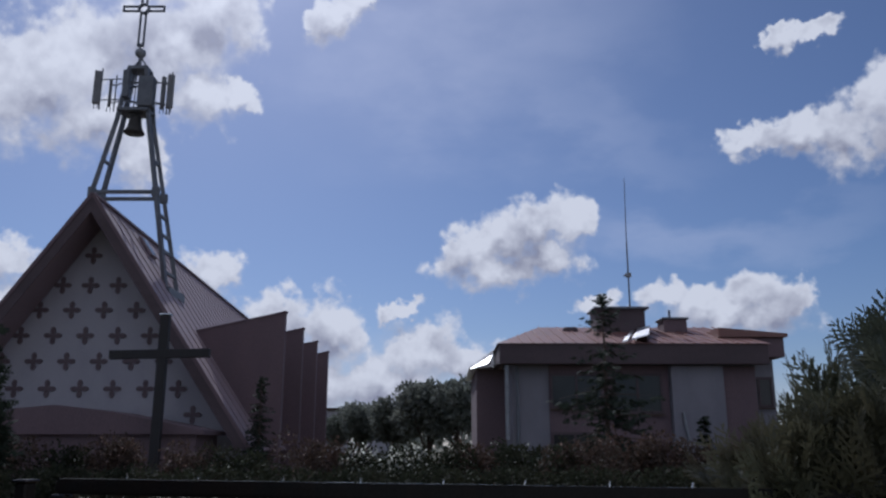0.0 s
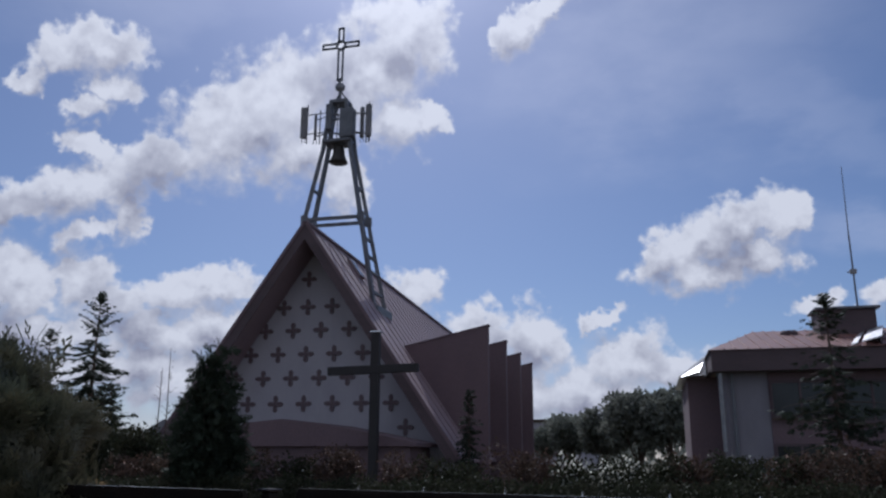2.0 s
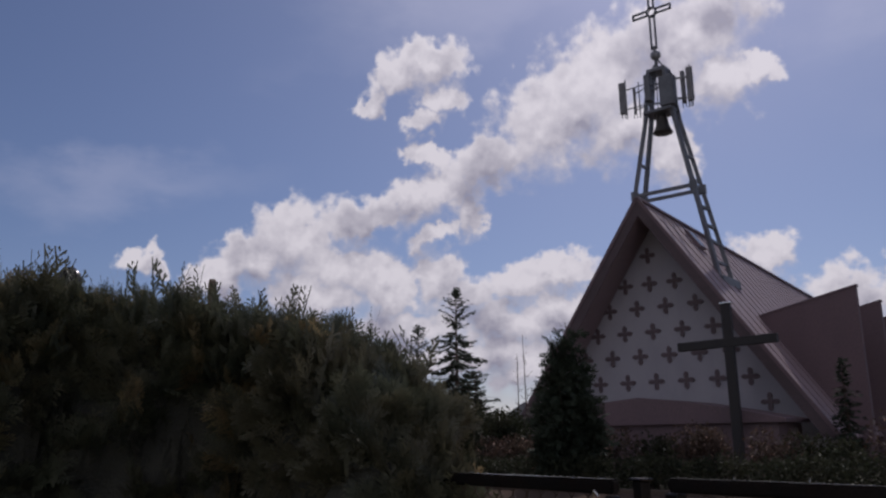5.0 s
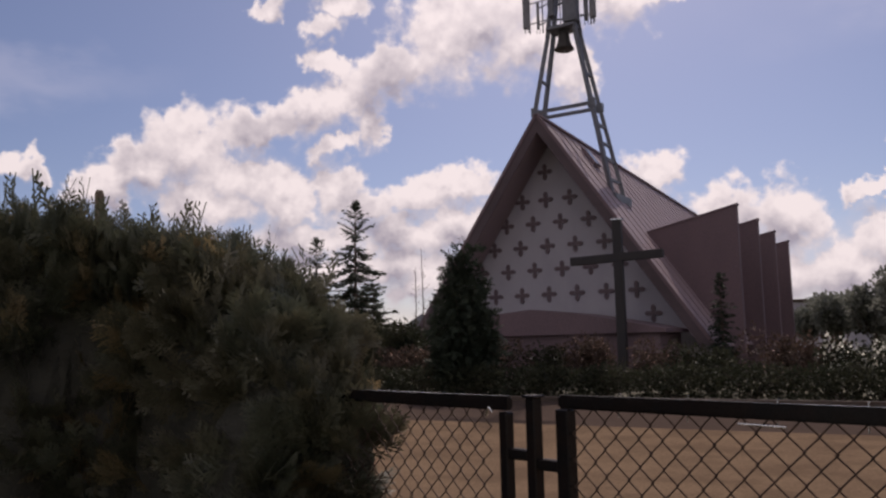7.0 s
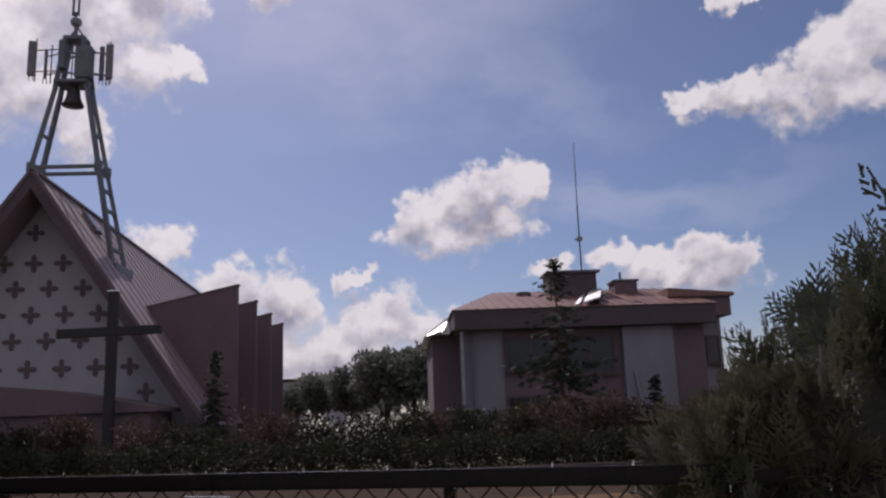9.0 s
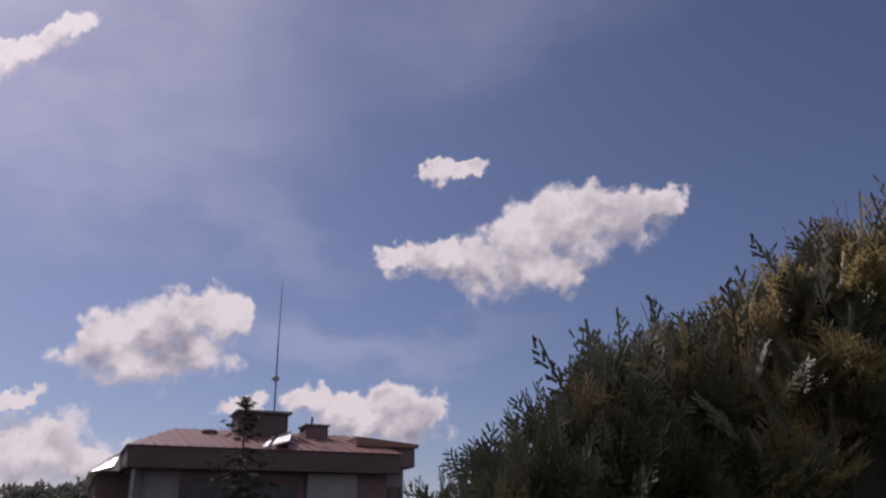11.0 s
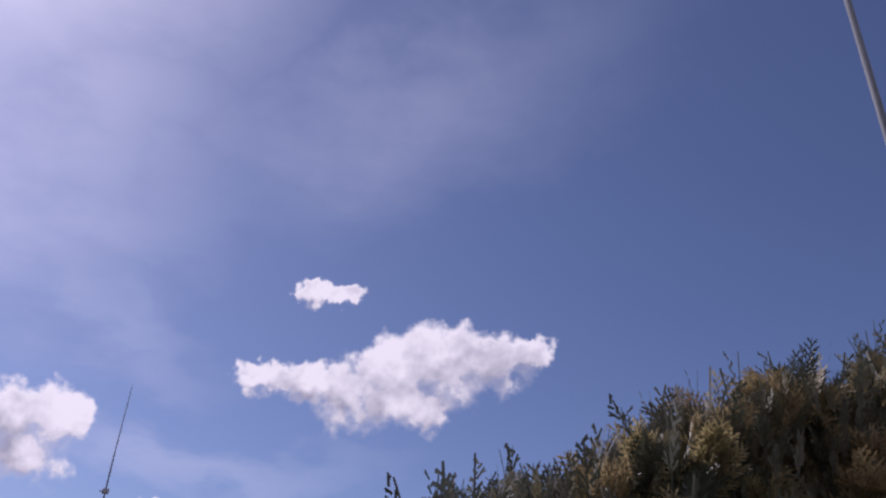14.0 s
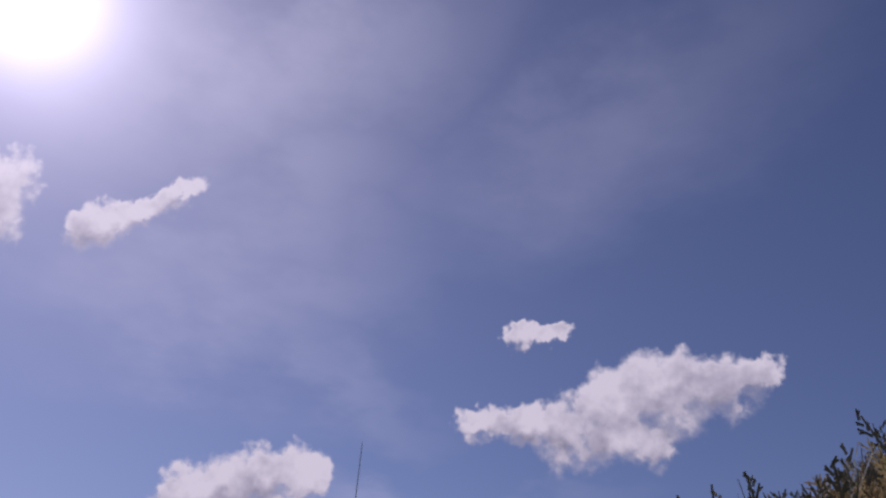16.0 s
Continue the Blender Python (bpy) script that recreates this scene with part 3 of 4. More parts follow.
for sx in (-1, 1):
    for sy in (-1, 1):
        head = (TX + sx * 0.52, TY + sy * 0.36, 24.3)
        bm = beam(bmesh.new(), leg_at(sx, sy, 10.25), leg_at(sx, sy, 20.9), 0.25, 0.25, 0.02)
        beam(bm, leg_at(sx, sy, 20.9), head, 0.25, 0.25, 0.02)
        tower_part("leg", bm)
    for z in (11.3, 12.6, 13.6, 14.8, 18.2):         # battens tie the legs of one side together
        tower_part("batten", beam(bmesh.new(), leg_at(sx, -1, z), leg_at(sx, 1, z), 0.16, 0.16, 0.01))
    tower_part("foot_plate", boxed((TX + sx * 3.05 - 0.35, TY - 1.4, 9.85), (TX + sx * 3.05 + 0.35, TY + 1.4, 10.35), 0.02), M_STEEL)
    for sy in (-1, 1):
        gusset = leg_at(sx, sy, 16.15)
        tower_part("gusset", boxed((gusset.x - 0.22, gusset.y - 0.14, 15.85), (gusset.x + 0.22, gusset.y + 0.14, 16.45), 0.04))
for sy in (-1, 1):
    tower_part("cross_beam", beam(bmesh.new(), leg_at(-1, sy, 16.15), leg_at(1, sy, 16.15), 0.2, 0.2, 0.01))
tower_part("platform", boxed((TX - 0.95, TY - 0.7, 21.35), (TX + 0.95, TY + 0.7, 21.55), 0.02))
tower_part("head_plate", boxed((TX - 0.62, TY - 0.5, 24.15), (TX + 0.62, TY + 0.5, 24.4), 0.03))
for i, z in enumerate((22.1, 22.8, 23.4)):
    tower_part("brace", beam(bmesh.new(), (TX - 0.8, TY - 0.45, z), (TX + 0.75, TY - 0.45, z + (0.35 if i % 2 else -0.3)), 0.1, 0.1))
# cabinets that hang between the upper legs
tower_part("equipment_cabinet", boxed((TX + 0.22, TY - 0.75, 21.6), (TX + 1.15, TY - 0.1, 23.6), 0.05), M_STEEL, "dark equipment cabinet")
tower_part("equipment_box", boxed((TX - 0.75, TY - 0.75, 22.2), (TX - 0.35, TY - 0.2, 24.0), 0.04), M_STEEL)
for x in (-0.12, 0.1):
    tower_part("hanger_rod", bar(bmesh.new(), (TX + x, TY - 0.2, 21.5), (TX + x, TY - 0.2, 24.2), 0.035))
# ball and cross on top
for sx in (-1, 1):
    tower_part("finial_stay", beam(bmesh.new(), (TX + sx * 0.5, TY, 24.35), (TX, TY, 25.1), 0.09, 0.09))
ball = bmesh.new()
bmesh.ops.create_uvsphere(ball, u_segments=20, v_segments=12, radius=0.33, matrix=Matrix.Translation((TX - 0.1, TY, 25.45)))
tower_part("finial_ball", ball, M_GALV, smooth=True)
tower_part("finial_neck", bar(bmesh.new(), (TX - 0.08, TY, 24.3), (TX - 0.1, TY, 25.3), 0.11))
CX = TX - 0.15
top_cross = tower_part("top_cross", bar(bmesh.new(), (CX, TY, 25.7), (CX, TY, 26.1), 0.09), M_STEEL, "hollow steel cross with a ring at its crossing")
for a, b in (((CX - 0.16, TY, 25.9), (CX - 0.16, TY, 28.27)), ((CX + 0.16, TY, 25.9), (CX + 0.16, TY, 28.27)),
             ((CX - 0.16, TY, 28.79), (CX - 0.16, TY, 29.8)), ((CX + 0.16, TY, 28.79), (CX + 0.16, TY, 29.8)),
             ((CX - 1.28, TY, 28.37), (CX - 0.26, TY, 28.37)), ((CX + 0.26, TY, 28.37), (CX + 1.28, TY, 28.37)),
             ((CX - 1.28, TY, 28.69), (CX - 0.26, TY, 28.69)), ((CX + 0.26, TY, 28.69), (CX + 1.28, TY, 28.69)),
             ((CX - 0.21, TY, 29.8), (CX + 0.21, TY, 29.8)), ((CX - 0.21, TY, 25.95), (CX + 0.21, TY, 25.95)),
             ((CX - 1.28, TY, 28.32), (CX - 1.28, TY, 28.74)), ((CX + 1.28, TY, 28.32), (CX + 1.28, TY, 28.74))):
    tower_part("cross_tube", beam(bmesh.new(), a, b, 0.11, 0.11), parent=top_cross)
ring = bmesh.new()
loops = [[ring.verts.new((CX + r * math.cos(i * math.tau / 28), TY + y, 28.53 + r * math.sin(i * math.tau / 28))) for i in range(28)]
         for r, y in ((0.36, -0.1), (0.36, 0.1), (0.24, 0.1), (0.24, -0.1))]
for k in range(4):
    for i in range(28):
        ring.faces.new((loops[k][i], loops[k][(i + 1) % 28], loops[(k + 1) % 4][(i + 1) % 28], loops[(k + 1) % 4][i]))
tower_part("cross_ring", ring, M_STEEL, parent=top_cross)


# aerial panels, each on its own bracket
def aerial(x, y, z0, z1, w, turn, pole_x):
    ob = thing("aerial_panel", "upright grey mobile aerial panel bracketed to the steel bell tower", "aerial", "aerials on the tower", at=(x, y, z0))
    c, s = math.cos(radians(turn)), math.sin(radians(turn))
    part("panel", boxed((-w / 2, -0.11, 0), (w / 2, 0.11, z1 - z0), 0.05, pose(0, 0, 0, 0, 0, turn)), M_PANEL, ob)
    part("pipe", bar(bmesh.new(), (0.30 * s, 0.30 * c, -0.25), (0.30 * s, 0.30 * c, z1 - z0 + 0.3), 0.045), M_GALV, ob)
    for k in (0.18, 0.8):
        z = (z1 - z0) * k
        part("bracket", beam(bmesh.new(), (0, 0.1, z), (0.30 * s, 0.30 * c, z), 0.07, 0.07), M_GALV, ob)
        part("arm", bar(bmesh.new(), (0.30 * s, 0.30 * c, z), (pole_x - x, TY - y, z + 0.05), 0.04), M_GALV, ob)
    for k in (-0.12, 0.1):
        part("cable", bar(bmesh.new(), (k, 0.02, -0.28), (k, 0.02, 0.02), 0.025), M_STEEL, ob)
    return ob


aerial(TX - 2.42, TY - 0.3, 21.9, 24.1, 0.46, 18, TX - 0.7)
aerial(TX - 1.92, TY + 0.4, 22.0, 23.9, 0.14, 70, TX - 0.7)
aerial(TX + 2.08, TY - 0.3, 21.6, 23.85, 0.42, -14, TX + 0.7)
aerial(TX + 1.42, TY + 0.3, 21.8, 24.0, 0.26, 50, TX + 0.7)

bell = thing("bell", "dark bronze bell hanging in the steel tower", "bell", at=(TX + 0.02, TY - 0.1, 20.05))
part("bell_body", lathe([(0.60, 0), (0.62, 0.05), (0.50, 0.25), (0.40, 0.55), (0.36, 0.95), (0.30, 1.15), (0.12, 1.22)]), M_BRONZE, bell, smooth=True)
part("bell_yoke", boxed((-0.45, -0.1, 1.2), (0.45, 0.1, 1.42), 0.03), M_STEEL, bell)
part("clapper", bar(bmesh.new(), (0, 0, -0.15), (0, 0, 0.6), 0.05), M_STEEL, bell)

# ---- tall mission cross in front of the church ----
cross = thing("wooden_cross", "tall dark timber cross with a small metal cap", "cross", at=(-12.82, 37, 0))
part("upright", boxed((-0.21, -0.16, 0), (0.21, 0.16, 7.45), 0.02), M_CROSSWOOD, cross)
part("crossbar", boxed((-2.28, -0.14, 5.47), (2.28, 0.14, 5.87), 0.02, pose(0, -0.03, 0, 0, -1.2, 0)), M_CROSSWOOD, cross)
part("cap", boxed((-0.25, -0.2, 7.45), (0.25, 0.2, 7.53), 0.02), M_BOLT, cross)

# ---- parish house ----
house = thing("house", "two-storey pale house with shallow copper-red roof, brown band and chimneys", "house", at=(9.5, 40, 0))
house_base = Matrix.Translation((-9.5, -40, 0))


def house_part(name, bm, mat, label="", parent=None):
    bm.transform(house_base)
    return part(name, bm, mat, parent or house, label)


house_part("wall", boxed((3.35, 40, 0), (15.3, 52, 5.9)), M_HOUSE, "pale plaster walls")
house_part("wing_wall", boxed((15.32, 42.0, 0), (17.0, 51, 6.0)), M_HOUSE)
house_part("side_wing", boxed((1.75, 43.5, 0), (3.33, 51.5, 5.6)), M_BROWN)
house_part("fascia", boxed((2.7, 39.1, 5.45), (15.7, 39.35, 6.42), 0.02), M_DARKBAND, "dark brown eaves band")
house_part("soffit", boxed((2.7, 39.35, 5.5), (15.7, 40.0, 5.62)), M_DARKBAND)
house_part("fascia_end", boxed((2.7, 39.35, 5.63), (2.95, 52.6, 6.41)), M_DARKBAND)
# hipped roof in strips of sheet
def hip(name, c, ridge, z0, z1, label=""):
    bm = bmesh.new()
    (x0, y0), (x1, y1) = c
    (rx0, rx1), ry = ridge
    v = [bm.verts.new(p) for p in ((x0, y0, z0), (x1, y0, z0), (x1, y1, z0), (x0, y1, z0), (rx0, ry, z1), (rx1, ry, z1))]
    for f in ((0, 1, 5, 4), (1, 2, 5), (2, 3, 4, 5), (3, 0, 4), (3, 2, 1, 0)):
        bm.faces.new([v[i] for i in f])
    return house_part(name, bm, M_TILE, label)


hip("roof", ((2.6, 39.0), (15.8, 52.8)), ((5.4, 15.0), 45.8), 6.43, 8.18, "shallow copper-red sheet roof")
bm = bmesh.new()
for i in range(24):
    x = 3.3 + i * 0.52
    k = 1.0 if x > 5.4 else (x - 2.6) / 2.8
    beam(bm, (x, 39.0, 6.46), (x, 39.0 + 6.8 * k, 6.46 + 1.75 * k), 0.05, 0.05)
house_part("roof_seam", bm, M_TILE)["kind"] = "stuff"
house_part("attic", boxed((14.2, 41.2, 6.02), (17.35, 50, 7.0), 0.02), M_BROWN, "boxy brown roof end")
house_part("attic_roof", prism([(14.0, 41.0, 7.02), (17.5, 41.0, 7.02), (17.5, 41.0, 7.2), (14.0, 41.0, 7.5)], (0, 9.2, 0)), M_TILE)
# low side roof whose sheet catches the sun
house_part("side_roof", prism([(1.35, 42.8, 5.62), (2.68, 42.8, 5.62), (2.68, 42.8, 6.6)], (0, 9.0, 0)), M_MIRROR, "bright bare sheet-metal side roof")
flashing = [Vector((x, 42.62 + (-0.54 * (x - 2.07) + 0.74 * (z - 6.18)) / 0.41, z)) for x, z in ((1.37, 5.5), (2.52, 6.2), (2.29, 5.71))]
house_part("side_flashing", prism(flashing, (0.03, 0.05, -0.05)), M_SHEET, "bright triangular sheet flashing")
# a lean-to hatch on the slope, its far side raised
H_A, H_B, H_C, H_D = (Vector((x, y, 6.43 + (y - 39.0) * 0.2574 + up)) for x, y, up in ((8.70, 39.3, 0.06), (10.0, 39.3, 0.42), (11.15, 43.4, 0.42), (10.05, 43.4, 0.06)))
house_hatch = house_part("roof_hatch", prism([lerp(H_A, H_B, 0.36), H_B, H_C, lerp(H_D, H_C, 0.36)], (0, 0, -0.06)), M_SHEET, "bright sheet-metal roof hatch")
house_part("hatch_strip", prism([H_A, lerp(H_A, H_B, 0.2), lerp(H_D, H_C, 0.2), H_D], (0, 0, -0.06)), M_SHEET, parent=house_hatch)
house_part("hatch_cheek", prism([H_B - Vector((0.02, 0, 0.06)), H_C - Vector((0.02, 0, 0.06)), H_C - Vector((0.02, 0, 0.42)), H_B - Vector((0.02, 0, 0.42))], (-0.06, 0, 0)), M_DARKBAND, parent=house_hatch)
big = house_part("chimney", boxed((8.3, 43.6, 7.2), (10.95, 45.4, 8.85)), M_DARKBAND, "wide brown chimney")
house_part("chimney_cap", boxed((8.15, 43.4, 8.86), (11.15, 45.6, 8.99), 0.02), M_STEEL, parent=big)
small = house_part("chimney", boxed((11.95, 43.6, 7.2), (13.2, 44.9, 8.3)), M_BROWN, "small brown chimney")
house_part("chimney_cap", boxed((11.85, 43.5, 8.31), (13.3, 45.0, 8.42), 0.02), M_STEEL, parent=small)
house_part("flue", bar(bmesh.new(), (12.45, 44.2, 8.4), (12.45, 44.2, 8.9), 0.07), M_STEEL, parent=small)
house_part("roof_vent", lathe([(0.42, 0), (0.42, 0.3), (0.36, 0.38)], Matrix.Translation((6.95, 44.2, 7.55))), M_DARKBAND)
# windows, doors and panels of the front
def window(x0, x1, z0, z1, y=39.93, bars=2):
    w = house_part("window", boxed((x0, y - 0.06, z0), (x1, y - 0.02, z1)), M_WINDOW)
    for i in range(bars + 1):
        x = x0 + (x1 - x0) * i / bars
        house_part("window_frame", boxed((x - 0.05, y - 0.1, z0 - 0.05), (x + 0.05, y - 0.061, z1 + 0.05)), M_DARKBAND, parent=w)
    for z in (z0, z1):
        house_part("window_rail", boxed((x0 - 0.049, y - 0.095, z - 0.06), (x1 + 0.049, y - 0.062, z + 0.06)), M_DARKBAND, parent=w)
    house_part("sill", boxed((x0 - 0.1, y - 0.2, z0 - 0.16), (x1 + 0.1, y - 0.101, z0 - 0.08)), M_KERB, parent=w)


window(5.25, 7.7, 3.45, 5.0)
window(8.3, 10.6, 3.2, 5.0)
window(5.25, 7.4, 0.7, 2.2)
window(15.5, 16.8, 3.6, 5.0, 42.0)
house_part("brown_panel", boxed((5.15, 39.94, 0.2), (11.0, 39.997, 5.44)), M_BROWN, "brown timber-clad middle bay")
house_part("brown_panel", boxed((13.7, 39.90, 0.2), (15.25, 39.997, 5.4)), M_BROWN)
house_part("pale_pier", boxed((11.05, 39.6, 0.0), (13.6, 39.99, 5.44), 0.02), M_HOUSE, "pale projecting stair bay")
house_part("rainwater_pipe", bar(bmesh.new(), (3.6, 39.85, 0.1), (3.6, 39.85, 5.4), 0.08), M_STEEL)
house_part("gutter_pipe", bar(bmesh.new(), (3.05, 39.4, 1.9), (3.05, 39.4, 5.4), 0.1), M_GALV)
house_part("gutter_pipe", bar(bmesh.new(), (11.9, 39.5, 0.4), (11.5, 39.5, 3.2), 0.06), M_GALV)
mast = thing("radio_mast", "thin steel radio mast on the house chimney", "mast", at=(10.4, 44.6, 8.95))
part("pole", bar(bmesh.new(), (0, 0, -0.2), (0.0, 0, 4.0), 0.05, 0.04), M_STEEL, mast)
part("whip", bar(bmesh.new(), (0.0, 0, 4.0), (0.06, 0, 7.75), 0.03, 0.018), M_STEEL, mast)
part("clamp", boxed((-0.16, -0.12, 1.9), (0.16, 0.12, 2.15), 0.03), M_GALV, mast)
part("stub", bar(bmesh.new(), (-0.3, 0, 2.0), (0.1, 0, 2.0), 0.03), M_STEEL, mast)

# ---- leaf forms ----


def strip(a, b, w0, w1, lift=0.0):
    """A tapered flat leaflet from a to b in the xy plane."""
    a, b = np.array(a, float), np.array(b, float)
    d = (b - a) / max(1e-6, np.linalg.norm(b - a))
    n = np.array((-d[1], d[0]))
    q = [a - n * w0, a + n * w0, b + n * w1, b - n * w1]
    return [(x, y, lift * (x * x + 0.4 * y * y)) for x, y in q]


def leaf_form(strips):
    verts, faces = [], []
    for s in strips:
        faces.append([len(verts) + i for i in range(4)])
        verts += s
    return verts, faces


def thuja_form(rng, pairs=8, lean=0.0):
    out = [strip((0, 0), (lean, 1.0), 0.018, 0.010)]
    for i in range(pairs):
        for side in (-1, 1):
            y = 0.08 + 0.84 * (i + (0.5 if side > 0 else 0.0)) / pairs
            L = (0.46 * (1 - y) + 0.13) * rng.uniform(0.75, 1.2)
            a = math.radians(rng.uniform(32, 50))
            p = np.array((lean * y, y))
            q = p + L * np.array((side * math.sin(a), math.cos(a)))
            out.append(strip(p, q, 0.024, 0.013, -0.25))
            for k in ((0.35, 0.7) if L > 0.30 else (0.55,)):
                for s2 in ((-1, 1) if k < 0.6 else (side,)):
                    r = p + (q - p) * k
                    b = a + s2 * math.radians(38)
                    out.append(strip(r, r + 0.36 * L * (1.15 - k) * np.array((side * math.sin(b), math.cos(b))), 0.022, 0.012, -0.25))
    return leaf_form(out)


def needle_form(rng, pairs=6):
    out = [strip((0, 0), (0, 1.0), 0.02, 0.01)]
    for i in range(pairs):
        for side in (-1, 1):
            y = 0.05 + 0.9 * i / pairs
            L = 0.40 * (1.05 - y) * rng.uniform(0.7, 1.2) + 0.10
            a = math.radians(rng.uniform(35, 60))
            out.append(strip((0, y), (side * L * math.sin(a), y + L * math.cos(a)), 0.06, 0.02, -0.3))
    return leaf_form(out)


LEAF = ([(-0.02, 0, 0), (0.30, 0.45, 0.10), (0, 1, -0.05), (-0.30, 0.45, 0.10)], [[0, 1, 2, 3]])

# ---- near hedges of the garden ----


def hedge(name, label, path, thick, count, seed, tips, leaf, warm, wild, flip=False, size=(0.07, 0.155)):
    """path: rows of x, y, top height. The hedge's outer leaves, its dark inner shell and its leaders are its parts."""
    rng = np.random.default_rng(seed)
    path = np.array(path, float)
    seg = np.diff(path[:, :2], axis=0)
    run = np.concatenate([[0], np.cumsum(np.hypot(*seg.T))])
    ob = thing(name, label, "hedge", at=(path[0, 0], path[0, 1], 0))
    origin = np.array((path[0, 0], path[0, 1], 0))

    def at(s):
        p = np.stack([np.interp(s, run, path[:, i]) for i in range(3)], -1)
        e = 0.15
        d = np.stack([np.interp(np.clip(s + e, 0, run[-1]), run, path[:, i]) - np.interp(np.clip(s - e, 0, run[-1]), run, path[:, i]) for i in range(2)], -1)
        d /= np.linalg.norm(d, axis=-1, keepdims=True)
        return p, np.stack([d[..., 1], -d[..., 0]], -1)

    def lump(s, v):
        return 0.65 * (0.10 * np.sin(3.1 * s + 2 * v + seed) + 0.07 * np.sin(7.3 * s - 3.7 * v) + 0.05 * np.sin(13.0 * s + 9.1 * v))

    def skin(s, v, grow):
        """v runs from the camera's side at the ground (0) over the top (0.5) to the far side (1)."""
        p, n = at(s)
        a = math.pi * v
        across = np.sign(np.cos(a)) * np.abs(np.cos(a)) ** 0.55
        up = np.sin(a) ** 0.45
        taper = np.minimum(1.0, (s + 0.12) / 0.35) ** 0.5
        w = (thick / 2 + lump(s, v * 6) * 0.8) * grow * taper
        h = (p[:, 2] + lump(s, 3.0) * 0.25) * (1 - 0.10 * (1 - taper))
        pos = np.stack([p[:, 0] + n[:, 0] * across * w, p[:, 1] + n[:, 1] * across * w, up * h * (1 - (1 - grow) * 0.35)], -1)
        out = np.stack([n[:, 0] * across, n[:, 1] * across, up ** 4 * 0.9], -1)
        return pos, out / np.linalg.norm(out, axis=1, keepdims=True)

    # inner shell: fills the hedge and carries the shade between sprays in its colour
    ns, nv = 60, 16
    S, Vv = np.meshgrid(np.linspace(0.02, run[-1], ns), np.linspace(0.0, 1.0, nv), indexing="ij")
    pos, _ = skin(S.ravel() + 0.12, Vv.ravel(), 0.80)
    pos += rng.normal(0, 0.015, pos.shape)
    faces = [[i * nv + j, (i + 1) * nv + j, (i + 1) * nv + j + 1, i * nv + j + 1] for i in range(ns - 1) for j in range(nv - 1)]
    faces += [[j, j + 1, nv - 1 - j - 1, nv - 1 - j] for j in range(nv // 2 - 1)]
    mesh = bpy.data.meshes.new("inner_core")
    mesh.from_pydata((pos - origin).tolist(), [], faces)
    finish("inner_core", mesh, M_CORE, ob, "dark inner shell with the shade between sprays in its colour")
    # leaf sprays, in several forms
    for k in range(6):
        form = thuja_form(np.random.default_rng(seed * 10 + k), 5, (k - 2.5) * 0.05)
        per = 16                                     # sprays on one plume
        plumes = count // 6 // per
        n = plumes * per
        # the sunlit-coloured leaves start farther along, so the near end stays dark
        first = 0.0 if leaf[k] is M_THUJA else (0.14 if leaf[k] is M_BRONZE_LEAF else 0.25)
        s = run[-1] * (first + (1 - first) * rng.uniform(0, 1, plumes) ** (1.2 if first == 0.0 else 1.0))
        v = np.where(rng.uniform(0, 1, plumes) < 0.84, rng.uniform(0.0, 0.62, plumes), rng.uniform(0.6, 1.0, plumes))
        v = 1 - v if flip else v
        pos, out = skin(s, v, 1.0)
        gap = np.sin(8.7 * s + 11 * v + seed) + np.sin(5.1 * s - 23 * v) + 0.8 * np.sin(17 * s + 31 * v)
        hollow = np.clip((gap - 0.35) / 1.2, 0, 1) * np.where((v > 0.42) & (v < 0.58), 0.2, 1.0)
        pos = pos - out * (0.06 + rng.uniform(0.0, 0.06 if leaf[k] is M_TIP and warm else 0.16, plumes) + 0.17 * hollow)[:, None]
        end = rng.uniform(0, 1, plumes) < 0.07       # the hedge's near end is clothed too
        pos_end, _ = skin(rng.uniform(0.0, 0.10, plumes), rng.uniform(0.08, 0.92, plumes), rng.uniform(0.1, 1.0, plumes) ** 0.5)
        d_end = path[0] - path[1]
        d_end = np.array((d_end[0], d_end[1], 0)) / np.hypot(d_end[0], d_end[1])
        pos = np.where(end[:, None], pos_end * (1, 1, 0) + np.array((0, 0, 1)) * pos_end[:, 2:] * rng.uniform(0.15, 1.0, plumes)[:, None], pos)
        out = np.where(end[:, None], d_end[None], out)
        # each plume is a leaning spray of sprays, fanned out in one plane
        axis = out * 0.85 + np.array((0, 0, 0.55)) + rng.normal(0, 0.38, (plumes, 3))
        axis /= np.linalg.norm(axis, axis=1, keepdims=True)
        fan = np.cross(axis, out * 0.5 + rng.normal(0, 0.6, (plumes, 3)))
        fan /= np.linalg.norm(fan, axis=1, keepdims=True)
        q = np.tile(np.linspace(0.0, 1.0, per), plumes)
        side = np.tile(np.where(np.arange(per) % 2, 1.0, -1.0), plumes)
        axis, fan, out, pos = (np.repeat(e, per, axis=0) for e in (axis, fan, out, pos))
        reach_out = np.repeat(rng.uniform(0.10, 0.20, plumes), per)
        pos = pos + axis * (q * reach_out)[:, None] - np.array((0, 0, 0.05)) * (q ** 2)[:, None] + rng.normal(0, 0.012, (n, 3))
        tip = axis + fan * (side * (0.95 - 0.75 * q))[:, None] + rng.normal(0, 0.22, (n, 3))
        flat = np.cross(axis, fan) + rng.normal(0, 0.35, (n, 3))
        fr = np.concatenate([axes_from(tip, flat, rng.uniform(*size, n) * (1.15 - 0.4 * q)), (pos - origin)[:, None]], 1)
        ob_leaf = scatter("leaf_sprays", *form, fr, leaf[k], ob, "flat scaly leaf sprays")
        ob_leaf["kind"] = "stuff"
